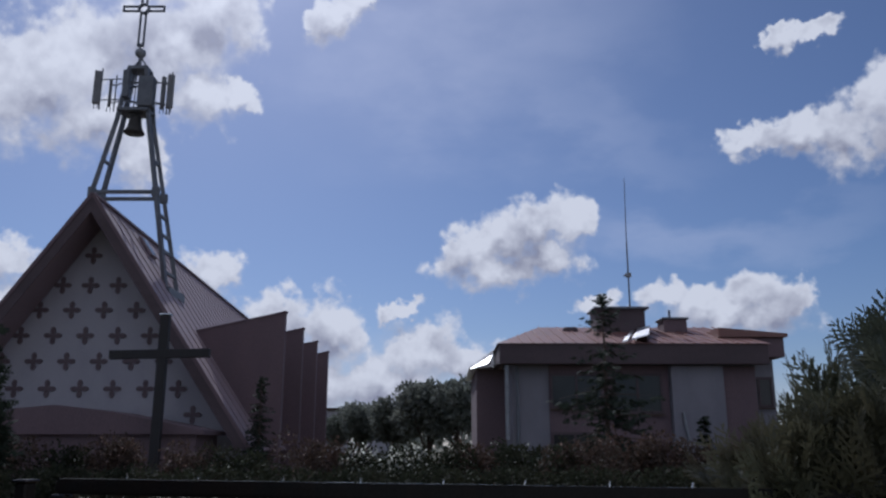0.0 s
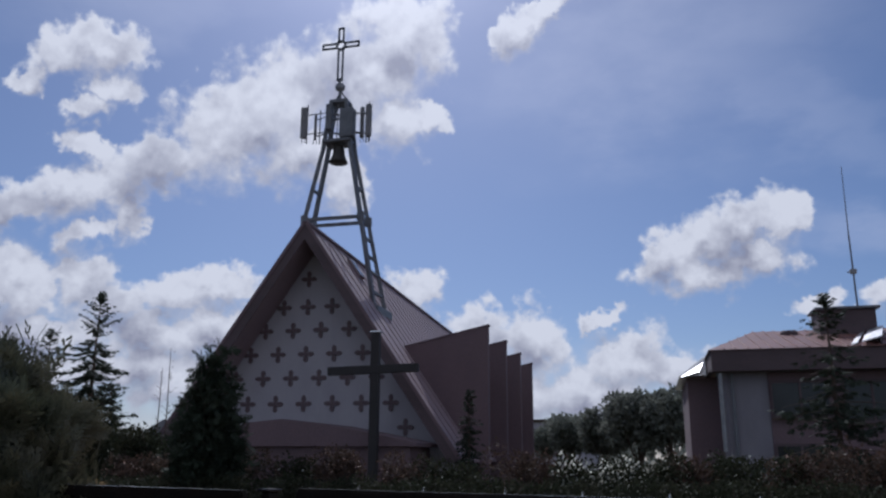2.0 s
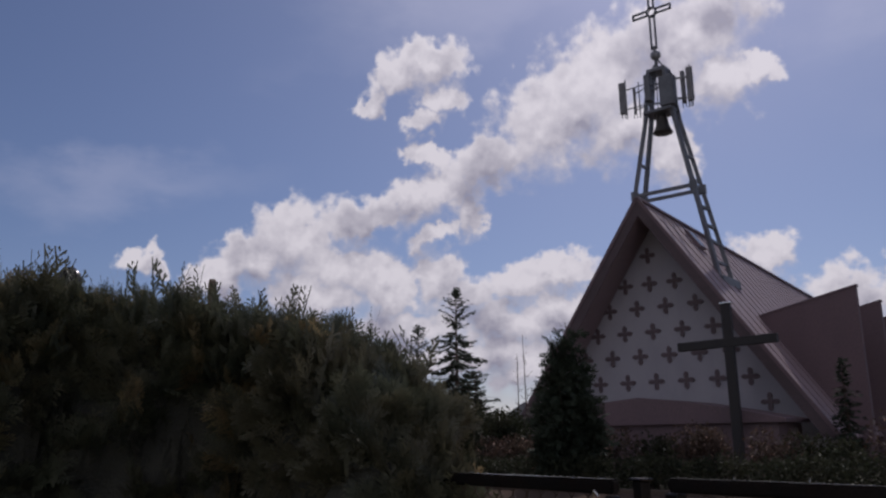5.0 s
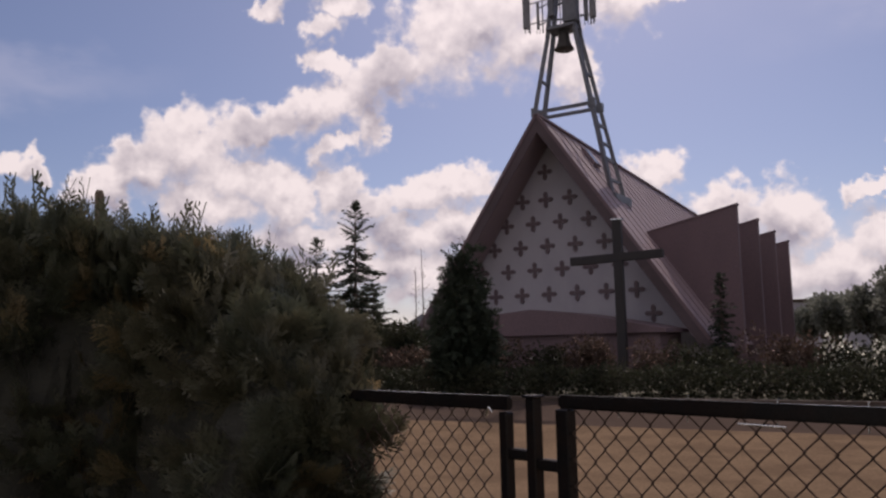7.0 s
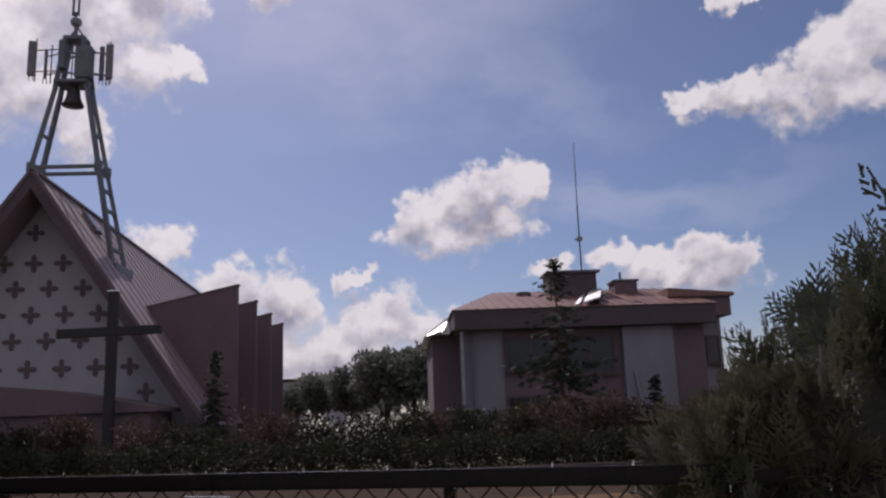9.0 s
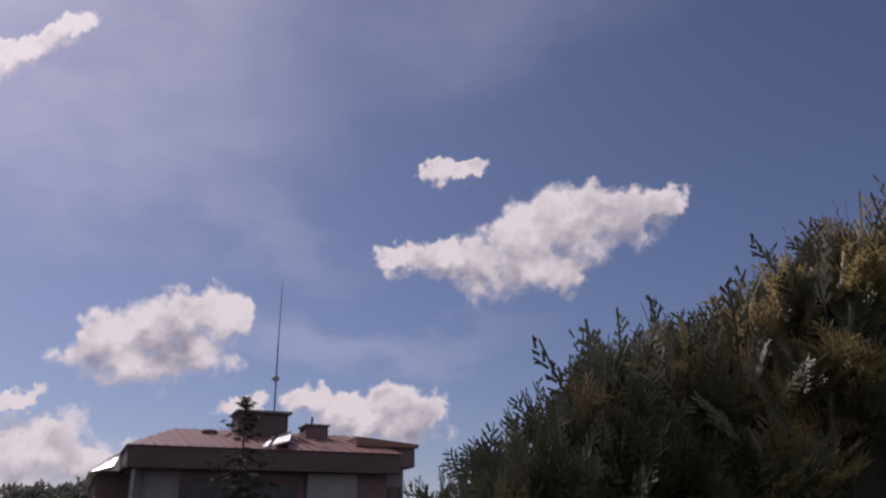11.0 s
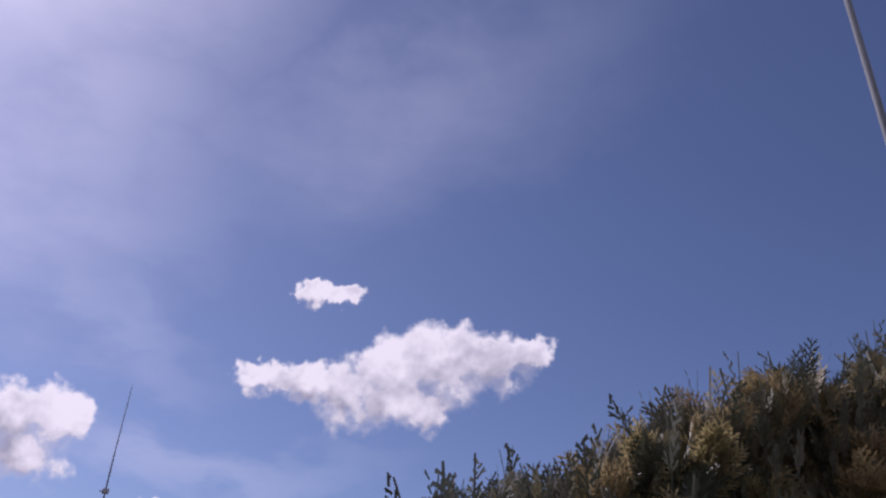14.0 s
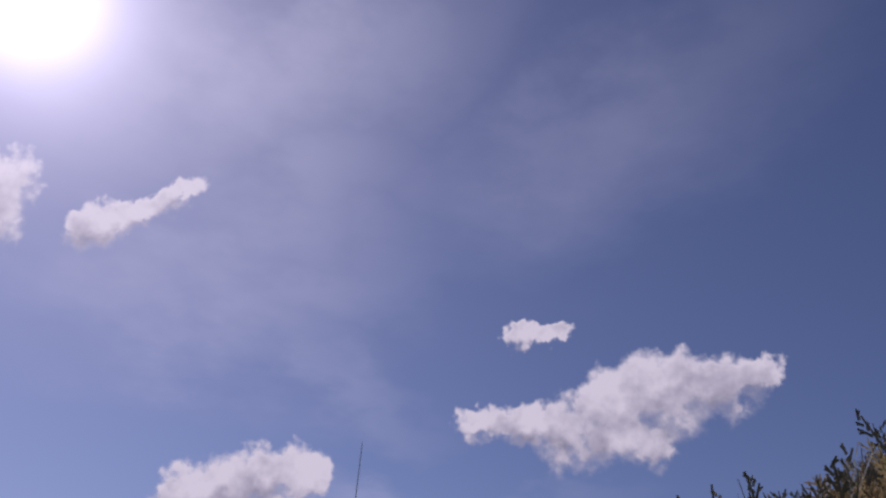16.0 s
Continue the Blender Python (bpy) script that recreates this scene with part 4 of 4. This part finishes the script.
    # leaders that stand out over the top
    form = thuja_form(np.random.default_rng(seed + 77), 7, 0.04)
    form = ([(x * 0.36, y, z) for x, y, z in form[0]], form[1])
    n = tips
    s = rng.uniform(0.05, run[-1], n)
    pos, out = skin(s, rng.uniform(0.25, 0.75, n), 0.97)
    tip = np.array((0, 0, 1.0)) + rng.normal(0, 0.34, (n, 3))
    fr = np.concatenate([axes_from(tip, rng.normal(0, 1, (n, 3)), rng.uniform(0.07, 0.17, n)), (pos - origin)[:, None]], 1)
    ob_tips = scatter("leader_growth", *form, fr, leaf[5], ob, "upright leader shoots")
    ob_tips["kind"] = "stuff"
    # long wild shoots with short side sprigs
    for k in range(3):
        pick = np.random.default_rng(seed + 90 + k)
        bend = (k - 1) * 0.10
        ribs = [strip((bend * y * y, y), (bend * (y + 0.2) ** 2, y + 0.2), 0.018, 0.015, 0.1) for y in (0.0, 0.2, 0.4, 0.6, 0.8)]
        for i in range(9):
            y = 0.22 + 0.085 * i
            L = (0.10 + 0.20 * (1 - y)) * pick.uniform(0.6, 1.3)
            a, side = math.radians(pick.uniform(22, 42)), (1 if i % 2 else -1)
            p, q = (bend * y * y, y), (bend * y * y + side * L * math.sin(a), y + L * math.cos(a))
            ribs.append(strip(p, q, 0.021, 0.014, -0.3))
            half = ((p[0] + q[0]) / 2, (p[1] + q[1]) / 2)
            ribs.append(strip(half, (half[0] + side * 0.4 * L * math.sin(a + 0.6), half[1] + 0.4 * L * math.cos(a + 0.6)), 0.022, 0.014, -0.3))
        n = 170
        s = rng.uniform(0.45, run[-1], n)
        pos, out = skin(s, rng.uniform(0.34, 0.66, n), 1.0)
        tip = np.array((0, 0, 1.0)) + out * 0.30 + rng.normal(0, 0.30, (n, 3))
        fr = np.concatenate([axes_from(tip, rng.normal(0, 1, (n, 3)), wild * (0.10 + 0.15 * rng.uniform(0, 1, n) ** 2.5)), (pos - origin)[:, None]], 1)
        scatter("wild_growth", *leaf_form(ribs), fr, leaf[4], ob, "long loose shoots over the top")["kind"] = "stuff"
    return ob


hedge("hedge", "tall untrimmed dark green thuja hedge at the garden corner", ((-2.12, 2.45, 1.46), (-2.35, 2.54, 1.74), (-2.65, 2.64, 1.95), (-2.95, 2.70, 2.05), (-3.3, 2.70, 2.14), (-3.7, 2.5, 2.22),
      (-4.05, 1.9, 2.29), (-4.2, 1.1, 2.32), (-4.2, 0.0, 2.34), (-4.2, -1.4, 2.34)), 0.85, 23000, 3, 800, (M_THUJA, M_BRONZE_LEAF, M_THUJA, M_THUJA, M_THUJA, M_THUJA), False, 1.2, True, (0.09, 0.185))
hedge("hedge", "tall green and sunlit-bronze thuja hedge rising beside the fence", ((0.62, 1.95, 1.42), (0.85, 1.90, 1.64), (1.06, 1.87, 1.80), (1.22, 1.84, 1.94), (1.45, 1.79, 2.08), (1.60, 1.76, 2.11), (1.73, 1.73, 2.13), (1.85, 1.70, 2.29), (2.0, 1.66, 2.35),
      (2.25, 1.58, 2.42), (2.41, 1.53, 2.50), (2.63, 1.46, 2.53), (2.9, 1.37, 2.66), (3.06, 1.31, 2.84), (3.5, 1.15, 2.98), (4.4, 0.8, 3.06)), 0.85, 24000, 8, 800, (M_TIP, M_THUJA, M_TIP, M_BRONZE_LEAF, M_THUJA, M_THUJA), True, 1.0, False, (0.075, 0.165))

# ---- chain-link fence and gate ----
TURN = -17.38
K = 1 / math.cos(radians(TURN))
RAIL = 1.472
fence = thing("fence", "black chain-link fence panel with a square steel top rail", "fence", at=(0, 1.9, 0))
fence.rotation_euler = (0, 0, radians(TURN))
gate = thing("gate", "black chain-link gate leaf, closed", "gate", at=(0, 1.9, 0))
gate.rotation_euler = (0, 0, radians(TURN))
W = 0.0375                                # half a mesh


def wire_mesh(parity, rows):
    bm = bmesh.new()
    rng = random.Random(parity)
    pts = [Vector((((j + parity) % 2) * W + rng.uniform(-0.002, 0.002), 0.004 * (1 if (j + parity) % 2 else -1), -j * W)) for j in range(rows)]
    rings = [[bm.verts.new(p + Vector((0.0033 * math.cos(k * math.tau / 5), 0.0026 * math.sin(k * math.tau / 5), 0))) for k in range(5)] for p in pts]
    for lo, hi in zip(rings, rings[1:]):
        for k in range(5):
            bm.faces.new((lo[k], hi[k], hi[(k + 1) % 5], lo[(k + 1) % 5]))
    mesh = bpy.data.meshes.new("wire")
    bm.to_mesh(mesh)
    bm.free()
    mesh.materials.append(M_WIRE)
    return mesh


wires = (wire_mesh(0, 37), wire_mesh(1, 37))


def netting(owner, x0, x1):
    for k in range(int((x1 - x0) / W) - 1):
        ob = new("wire", wires[k % 2])
        ob.parent = owner
        ob.location = (x0 + k * W + random.uniform(-0.0015, 0.0015), 0.0, RAIL - 0.035)


G1, G2, G3, P2 = -1.269 * K, -1.156 * K, -1.036 * K, 0.111 * K
part("top_rail", boxed((G3 - 0.02, -0.014, RAIL - 0.040), (3.2, 0.014, RAIL), 0.007, None, 4), M_IRON, fence)
part("end_post", boxed((G3 - 0.024, -0.021, 0.0), (G3 + 0.024, 0.021, RAIL - 0.041), 0.004), M_IRON, fence)
part("post", boxed((P2 - 0.013, 0.008, 0.0), (P2 + 0.013, 0.034, RAIL - 0.041), 0.003), M_IRON, fence)
part("post", boxed((P2 + 1.5, 0.008, 0.0), (P2 + 1.526, 0.034, RAIL - 0.041), 0.003), M_IRON, fence)
part("tension_rod", bar(bmesh.new(), (-0.53, -0.012, RAIL - 0.052), (-0.41, -0.012, RAIL - 0.054), 0.0035), M_BOLT, fence)
netting(fence, G3 + 0.03, 1.6)
for x in (-0.843, -0.64, -0.412, -0.218, -0.022, 0.159, 0.336, 0.499, 0.68, 0.86):
    bm = bar(bmesh.new(), (x * K, -0.004, RAIL - 0.002), (x * K + 0.002, -0.004, RAIL + 0.011), 0.0028, 0.0016, 6)
    part("bolt", bm, M_BOLT, fence)
    part("bolt_tail", bar(bmesh.new(), (x * K, -0.012, RAIL - 0.056), (x * K + 0.001, -0.012, RAIL - 0.0405), 0.0018, sides=6), M_BOLT, fence)

part("frame_bar", boxed((G1 - 0.018, -0.018, 0.06), (G1 + 0.018, 0.018, RAIL - 0.06), 0.004), M_IRON, gate)
part("top_rail", boxed((-3.1, -0.019, RAIL - 0.055), (G1 + 0.018, 0.019, RAIL - 0.01), 0.007, None, 4), M_IRON, gate)
part("bottom_rail", boxed((-3.1, -0.018, 0.06), (G1 - 0.02, 0.018, 0.10), 0.004), M_IRON, gate)
for z, a, b in ((1.285, G1 + 0.018, G2 - 0.021), (0.45, G1 + 0.018, G2 - 0.021)):
    part("hinge", boxed((a, -0.014, z - 0.017), (b, 0.014, z + 0.017), 0.004), M_IRON, gate)
part("hook", bar(bar(bmesh.new(), (G1 - 0.07, -0.02, RAIL - 0.075), (G1 - 0.055, -0.024, RAIL - 0.045), 0.004), (G1 - 0.055, -0.024, RAIL - 0.045), (G1 - 0.04, -0.02, RAIL - 0.062), 0.004), M_BOLT, gate)
netting(gate, -3.05, G1 - 0.01)
gpost = thing("gate_post", "black square steel gate post with welded stubs", "post", at=(0, 1.9, 0))
gpost.rotation_euler = (0, 0, radians(TURN))
part("shaft", boxed((G2 - 0.019, -0.02, 0), (G2 + 0.019, 0.02, RAIL - 0.012), 0.004), M_IRON, gpost)
part("stub", boxed((G2 + 0.02, -0.014, 1.246), (G3 - 0.025, 0.014, 1.28), 0.004), M_IRON, gpost)
part("stub", boxed((G2 + 0.02, -0.014, 0.43), (G3 - 0.025, 0.014, 0.465), 0.004), M_IRON, gpost)
part("cap", boxed((G2 - 0.026, -0.027, RAIL - 0.012), (G2 + 0.026, 0.027, RAIL - 0.004), 0.003), M_IRON, gpost)


# ---- conifers ----
def conifer(label, x, y, h, r, seed, whorls=16, per=8, sparse=0.0, start=0.06, name="spruce"):
    rng = np.random.default_rng(seed)
    ob = thing(name, label, "tree", at=(x, y, 0))
    part("trunk", bar(bmesh.new(), (0, 0, 0), (0, 0, h * 0.985), 0.018 * h, 0.012, 9), M_BARK, ob)
    form = needle_form(np.random.default_rng(seed + 5))
    frames, limbs = [], bmesh.new()
    total = whorls * per
    for i in range(total):
        k = start + (0.97 - start) * ((i + rng.uniform(0, 1)) / total) ** 1.1
        z0 = h * (k + rng.normal(0, 0.008))
        L = (r * (1 - k) ** 0.8 + 0.012 * h) * rng.uniform(0.55, 1.18)
        a = i * 2.39996 + rng.uniform(-0.4, 0.4)
        d = np.array((math.cos(a), math.sin(a), 0))
        rise = 0.5 if k > 0.75 else rng.uniform(-0.30, 0.05)
        tip_z = rise * L
        sag = rng.uniform(0.10, 0.22) * L if k < 0.75 else 0.0
        bar(limbs, (0, 0, z0), d * L * 0.9 + np.array((0, 0, z0 + tip_z - sag * 0.3)), 0.010 + 0.010 * L, 0.006, 4, False)
        n = max(3, int(L / 0.17 * (1 - sparse)))
        for q in np.linspace(0.15, 1.0, n):
            p = d * L * q + np.array((0, 0, z0 + tip_z * q - sag * math.sin(math.pi * q * 0.85)))
            for s in (-1, 1, 0):
                t = d * 0.9 + s * rng.uniform(0.5, 1.0) * np.array((-d[1], d[0], 0)) + np.array((0, 0, rng.uniform(-0.7, 0.25) + 0.5 * max(0.0, rise)))
                size = (0.20 + 0.20 * L * (1 - 0.65 * q)) * rng.uniform(0.6, 1.15)
                f = axes_from(t[None], np.array([[0, 0, 1.0]]) + rng.normal(0, 0.55, (1, 3)), np.array([size]))[0]
                frames.append(np.concatenate([f, p[None]]))
    part("limb_frame", limbs, M_BARK, ob)["kind"] = "stuff"
    for s in range(3):
        t = np.array([[0.2 * math.cos(2 * s), 0.2 * math.sin(2 * s), 1.0]])
        frames.append(np.concatenate([axes_from(t, rng.normal(0, 1, (1, 3)), np.array([0.08 * h]))[0], np.array([[0, 0, h * 0.93]])]))
    scatter("needles", *form, np.array(frames), M_SPRUCE, ob, "drooping dark needle sprays")["kind"] = "stuff"
    return ob


conifer("tall dark spruce behind the street", -30.8, 40.0, 10.9, 3.3, 21)
conifer("smaller dark spruce beside a taller one", -35.6, 42.0, 9.2, 2.6, 22)
conifer("sparse young spruce in front of the house", 5.95, 30.0, 7.15, 2.7, 23, 14, 6, 0.3)
conifer("small conifer beside the church wall", -8.9, 40.0, 4.9, 1.1, 24, 14, 7)
conifer("narrow dark conifer by the house wall", 11.5, 36.5, 2.9, 0.55, 25, 14, 7)
conifer("dark spruce by the field", -40.5, 41.0, 7.6, 2.4, 26)
conifer("low dark spruce beside the street", -26.5, 36.0, 5.2, 2.2, 27)


# ---- broad-leaved shrubs and trees ----
def bush(label, x, y, lobes, count, leaf, mat, seed, name="shrub", extra=None, twigs=14, category="shrub", form=LEAF):
    """lobes: rows of dx, dy, height of centre, radius, half height."""
    rng = np.random.default_rng(seed)
    ob = thing(name, label, category, at=(x, y, 0))
    lobes = np.array(lobes, float)
    bm = bmesh.new()
    for i in range(twigs):
        c = lobes[rng.integers(len(lobes))]
        e = np.array((c[0], c[1], c[2])) + rng.normal(0, 0.45, 3) * (c[3], c[3], c[4])
        m = np.array((e[0] * 0.35, e[1] * 0.35, max(0.05, e[2] * 0.45)))
        w = 0.012 * (1 + e[2] * 0.35)
        bar(bm, (rng.normal(0, 0.08), rng.normal(0, 0.08), 0), m, w * 1.5, w, 5, False)
        bar(bm, m, (e[0], e[1], max(0.1, e[2])), w, w * 0.35, 5, False)
    part("stem_frame", bm, M_BARK, ob)["kind"] = "stuff"

    def leaves(n, scale, push):
        pick = rng.choice(len(lobes), n, p=(lobes[:, 3] ** 2 * lobes[:, 4]) / (lobes[:, 3] ** 2 * lobes[:, 4]).sum())
        c = lobes[pick]
        u = rng.normal(0, 1, (n, 3))
        u /= np.linalg.norm(u, axis=1, keepdims=True)
        rad = (rng.uniform(0, 1, n) ** 0.35 * push + rng.normal(0, 0.07, n))[:, None]
        rad *= 1 + 0.16 * np.sin(5 * u[:, :1] + c[:, :1] * 3) * np.cos(6 * u[:, 2:3] + seed)
        pos = c[:, :3] + u * rad * np.stack([c[:, 3], c[:, 3], c[:, 4]], 1)
        pos[:, 2] = np.maximum(pos[:, 2], 0.06)
        tip = u + rng.normal(0, 0.8, (n, 3))
        return np.concatenate([axes_from(tip, rng.normal(0, 1, (n, 3)), rng.uniform(0.6, 1.3, n) * scale), pos[:, None]], 1)

    scatter("foliage", *form, leaves(count, leaf, 1.0), mat, ob)["kind"] = "stuff"
    if extra:
        m2, n2, s2, text = extra
        scatter("light_leaves" if "lea" in text else "blossom", *LEAF, leaves(n2, s2, 1.04), m2, ob, text)["kind"] = "stuff"
    return ob


def round_lobes(w, h, n, seed):
    rng = random.Random(seed)
    return [(rng.uniform(-w / 2, w / 2), rng.uniform(-0.4, 0.4), h * rng.uniform(0.38, 0.62), rng.uniform(0.45, 0.75) * min(w / 2, 0.9), h * rng.uniform(0.32, 0.42)) for _ in range(n)]


bush("shrub with many leaves coloured as pale sun glints beside the street", -1.5, 25.0, round_lobes(2.3, 1.75, 7, 1), 2600, 0.13, M_LEAF, 1,
     extra=(M_GLINTLEAF, 900, 0.10, "pale glossy leaves"))
row = random.Random(4)
x = -17.5
i = 0
while x < 12.5:
    w = row.uniform(1.6, 2.4)
    i += 1
    if abs(x + 1.5) > 1.2:
        red = row.random() < 0.75
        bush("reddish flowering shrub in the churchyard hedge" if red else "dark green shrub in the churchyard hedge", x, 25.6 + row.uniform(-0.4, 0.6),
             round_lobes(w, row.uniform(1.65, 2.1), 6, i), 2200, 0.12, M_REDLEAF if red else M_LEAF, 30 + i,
             extra=(M_BLOSSOM if red else M_GLINTLEAF, (34 if x > -6 else 70) if red else 14, 0.09, "cream-pink blossom" if red else "pale glossy leaves"))
    x += w * 0.72
for i in range(15):
    x = -17.0 + i * 2.1
    bush("clipped dark green hedge shrub along the street", x, 22.9, [(-0.6, 0, 0.45, 0.8, 0.5), (0.6, 0, 0.45, 0.8, 0.5), (0, 0.1, 0.6, 0.9, 0.45)], 2600, 0.11, M_LEAF, 60 + i)
bush("columnar dark thuja beside the churchyard", -13.75, 23.6, [(0, 0, 1.0, 1.0, 1.0), (0, 0, 2.0, 1.0, 1.2), (0.1, 0, 3.0, 0.85, 1.1), (-0.25, 0, 3.9, 0.4, 0.9), (0.45, 0, 3.6, 0.4, 1.0), (0.1, 0, 4.2, 0.3, 0.8), (0.9, 0.1, 1.6, 0.5, 1.2), (-0.45, 0, 4.5, 0.16, 0.75), (0.15, 0, 4.8, 0.14, 0.8), (0.6, 0, 4.4, 0.16, 0.75)],
     2600, 0.34, M_SPRUCE, 81, name="thuja_tree", category="tree", form=needle_form(np.random.default_rng(9)))
for i, (x, y, h) in enumerate(((-17.5, 27, 2.6), (-20.5, 29, 3.0), (-23.5, 30, 3.2), (-27, 31, 3.6), (-31, 32, 3.4), (-35.5, 33, 3.8), (-40, 33, 4.4), (-46, 32, 4.6))):
    bush("overgrown green shrub along the street", x, y, round_lobes(3.4, h, 7, 90 + i), 3000, 0.2, M_LEAF, 90 + i)
for i, (x, y, h) in enumerate(((13.5, 33, 2.2), (16.5, 31, 3.0), (18.0, 34, 3.6), (8.5, 34, 1.6), (3.0, 34, 2.0))):
    bush("dark green shrub in the house garden", x, y, round_lobes(2.6, h, 6, 120 + i), 2400, 0.17, M_LEAF, 120 + i)

bush("young yellow-green thuja beyond the fence", -3.62, 3.95, [(0, 0, 0.6, 0.4, 0.6), (0.1, 0, 1.1, 0.34, 0.55), (-0.15, 0.05, 1.35, 0.2, 0.35)], 700, 0.15, M_BRONZE_LEAF, 171,
     name="thuja_shrub", form=thuja_form(np.random.default_rng(4), 5))
shed = thing("shed", "small grey garden shed behind the shrubs", "shed", at=(-29.6, 46.0, 0))
part("walls", boxed((-1.6, 0, 0), (1.6, 3, 2.9)), M_KERB, shed)
part("roof", prism([(-1.9, -0.3, 2.9), (1.9, -0.3, 2.9), (0, -0.3, 3.9)], (0, 3.6, 0)), M_GALV, shed)
# bare young trees
for x, h in ((-20.6, 6.3), (-21.1, 5.4), (-36.5, 6.4)):
    t = thing("bare_sapling", "thin leafless young tree", "tree", "bare saplings", at=(x, 32.0, 0))
    rng = random.Random(int(-x * 10))
    part("stem", bar(bmesh.new(), (0, 0, 0), (rng.uniform(-0.15, 0.15), 0, h), 0.05, 0.012, 6), M_BARK, t)
    bm = bmesh.new()
    for i in range(26):
        z = h * rng.uniform(0.35, 0.97)
        a, L = rng.uniform(0, math.tau), rng.uniform(0.2, 0.7) * (1.2 - z / h)
        bar(bm, (0, 0, z), (L * math.cos(a), L * math.sin(a), z + L * 0.8), 0.012, 0.005, 4, False)
    part("twig_crown", bm, M_BARK, t)["kind"] = "stuff"


def broad_tree(label, x, y, h, r, seed):
    rng = random.Random(seed)
    lobes = [(rng.uniform(-1, 1) * r * 0.6, rng.uniform(-1, 1) * r * 0.6, h * rng.uniform(0.42, 0.80), r * rng.uniform(0.35, 0.55), h * rng.uniform(0.12, 0.20)) for _ in range(13)]
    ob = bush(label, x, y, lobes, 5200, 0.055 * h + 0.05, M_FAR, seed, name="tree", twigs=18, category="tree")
    part("trunk", bar(bmesh.new(), (0, 0, 0), (0, 0, h * 0.6), 0.03 * h, 0.012 * h, 9), M_BARK, ob)
    return ob


for i, (x, y, h, r) in enumerate(((-1.4, 80, 8.7, 3.4), (1.4, 78, 8.5, 3.3), (4.0, 82, 8.2, 3.4), (-5.0, 84, 6.9, 3.0), (-8.3, 88, 6.3, 2.8), (-11.5, 92, 5.6, 2.6), (7.5, 84, 7.2, 3.2))):
    broad_tree("rounded broad-leaved tree behind the houses", x, y, h, r, 200 + i)

# distant low building and woods
far = thing("far_building", "distant low building with a pale flat roof", "building", at=(-12.0, 118, 0))
part("walls", boxed((-5.0, 0, 0), (4.0, 8, 6.6)), M_PLASTER, far)
part("roof", boxed((-5.4, -0.4, 6.62), (4.4, 8.4, 7.0), 0.05), M_KERB, far)
for k in range(5):
    part("window", boxed((-4.4 + k * 1.7, -0.06, 4.2), (-3.4 + k * 1.7, -0.02, 5.6)), M_WINDOW, far)
rng = np.random.default_rng(55)
n = 22000
a = np.radians(rng.uniform(-85, 85, n))
rad = rng.uniform(165, 200, n)
top = 5.2 + 1.6 * np.sin(a * 23) + 1.2 * np.sin(a * 57 + 1) + 0.8 * np.sin(a * 131)
pos = np.stack([np.sin(a) * rad, np.cos(a) * rad, top * rng.uniform(0, 1, n) ** 0.6], 1)
fr = np.concatenate([axes_from(rng.normal(0, 1, (n, 3)) + (0, 0, 0.5), rng.normal(0, 1, (n, 3)), rng.uniform(0.9, 2.0, n)), pos[:, None]], 1)
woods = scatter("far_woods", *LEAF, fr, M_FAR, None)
tagged(woods, "low haze-tinted woods along the horizon", "woods", kind="stuff")

# ---- poles ----
lamp = thing("steel_pole", "tall slim dull grey steel pole", "pole", at=(7.48, 2.82, 0))
part("pole", bar(bmesh.new(), (0, 0, 0), (0, 0, 11.8), 0.048, 0.034, 16), M_POLE, lamp, smooth=True)
part("base_plate", boxed((-0.16, -0.16, 0), (0.16, 0.16, 0.03), 0.005), M_POLE, lamp)
part("cap", lathe([(0.036, 11.8), (0.042, 11.81), (0.03, 11.86)], sides=12), M_POLE, lamp)
for x, y, h, r in ((-7.0, 4.9, 3.22, 0.045), (-8.55, 4.15, 2.72, 0.05)):
    p = thing("wooden_post", "weathered wooden post behind the hedge", "post", "posts behind the hedge", at=(x, y, 0))
    part("shaft", lathe([(r, 0), (r, h - 0.04), (r * 0.7, h)], sides=10), M_WOODPOST, p, smooth=True)
cap = thing("garden_lantern", "dark round-topped lantern on a post behind the hedge", "lantern", at=(-9.3, 4.55, 0))
part("shaft", bar(bmesh.new(), (0, 0, 0), (0, 0, 3.1), 0.05), M_IRON, cap)
part("lantern_head", lathe([(0.10, 3.05), (0.14, 3.12), (0.15, 3.42), (0.12, 3.55), (0.05, 3.62)], sides=14), M_IRON, cap, smooth=True)
line = thing("wire_line", "thin wire strung between wooden posts", "wire", at=(-7.0, 4.9, 0))
bm = bmesh.new()
ends = (Vector((0, 0, 3.12)), Vector((-1.55, -0.75, 2.68)))
pts = [lerp(ends[0], ends[1], i / 8) - Vector((0, 0, 0.06 * math.sin(math.pi * i / 8))) for i in range(9)]
for p, q in zip(pts, pts[1:]):
    bar(bm, p, q, 0.006, sides=5)
part("strand", bm, M_GALV, line)
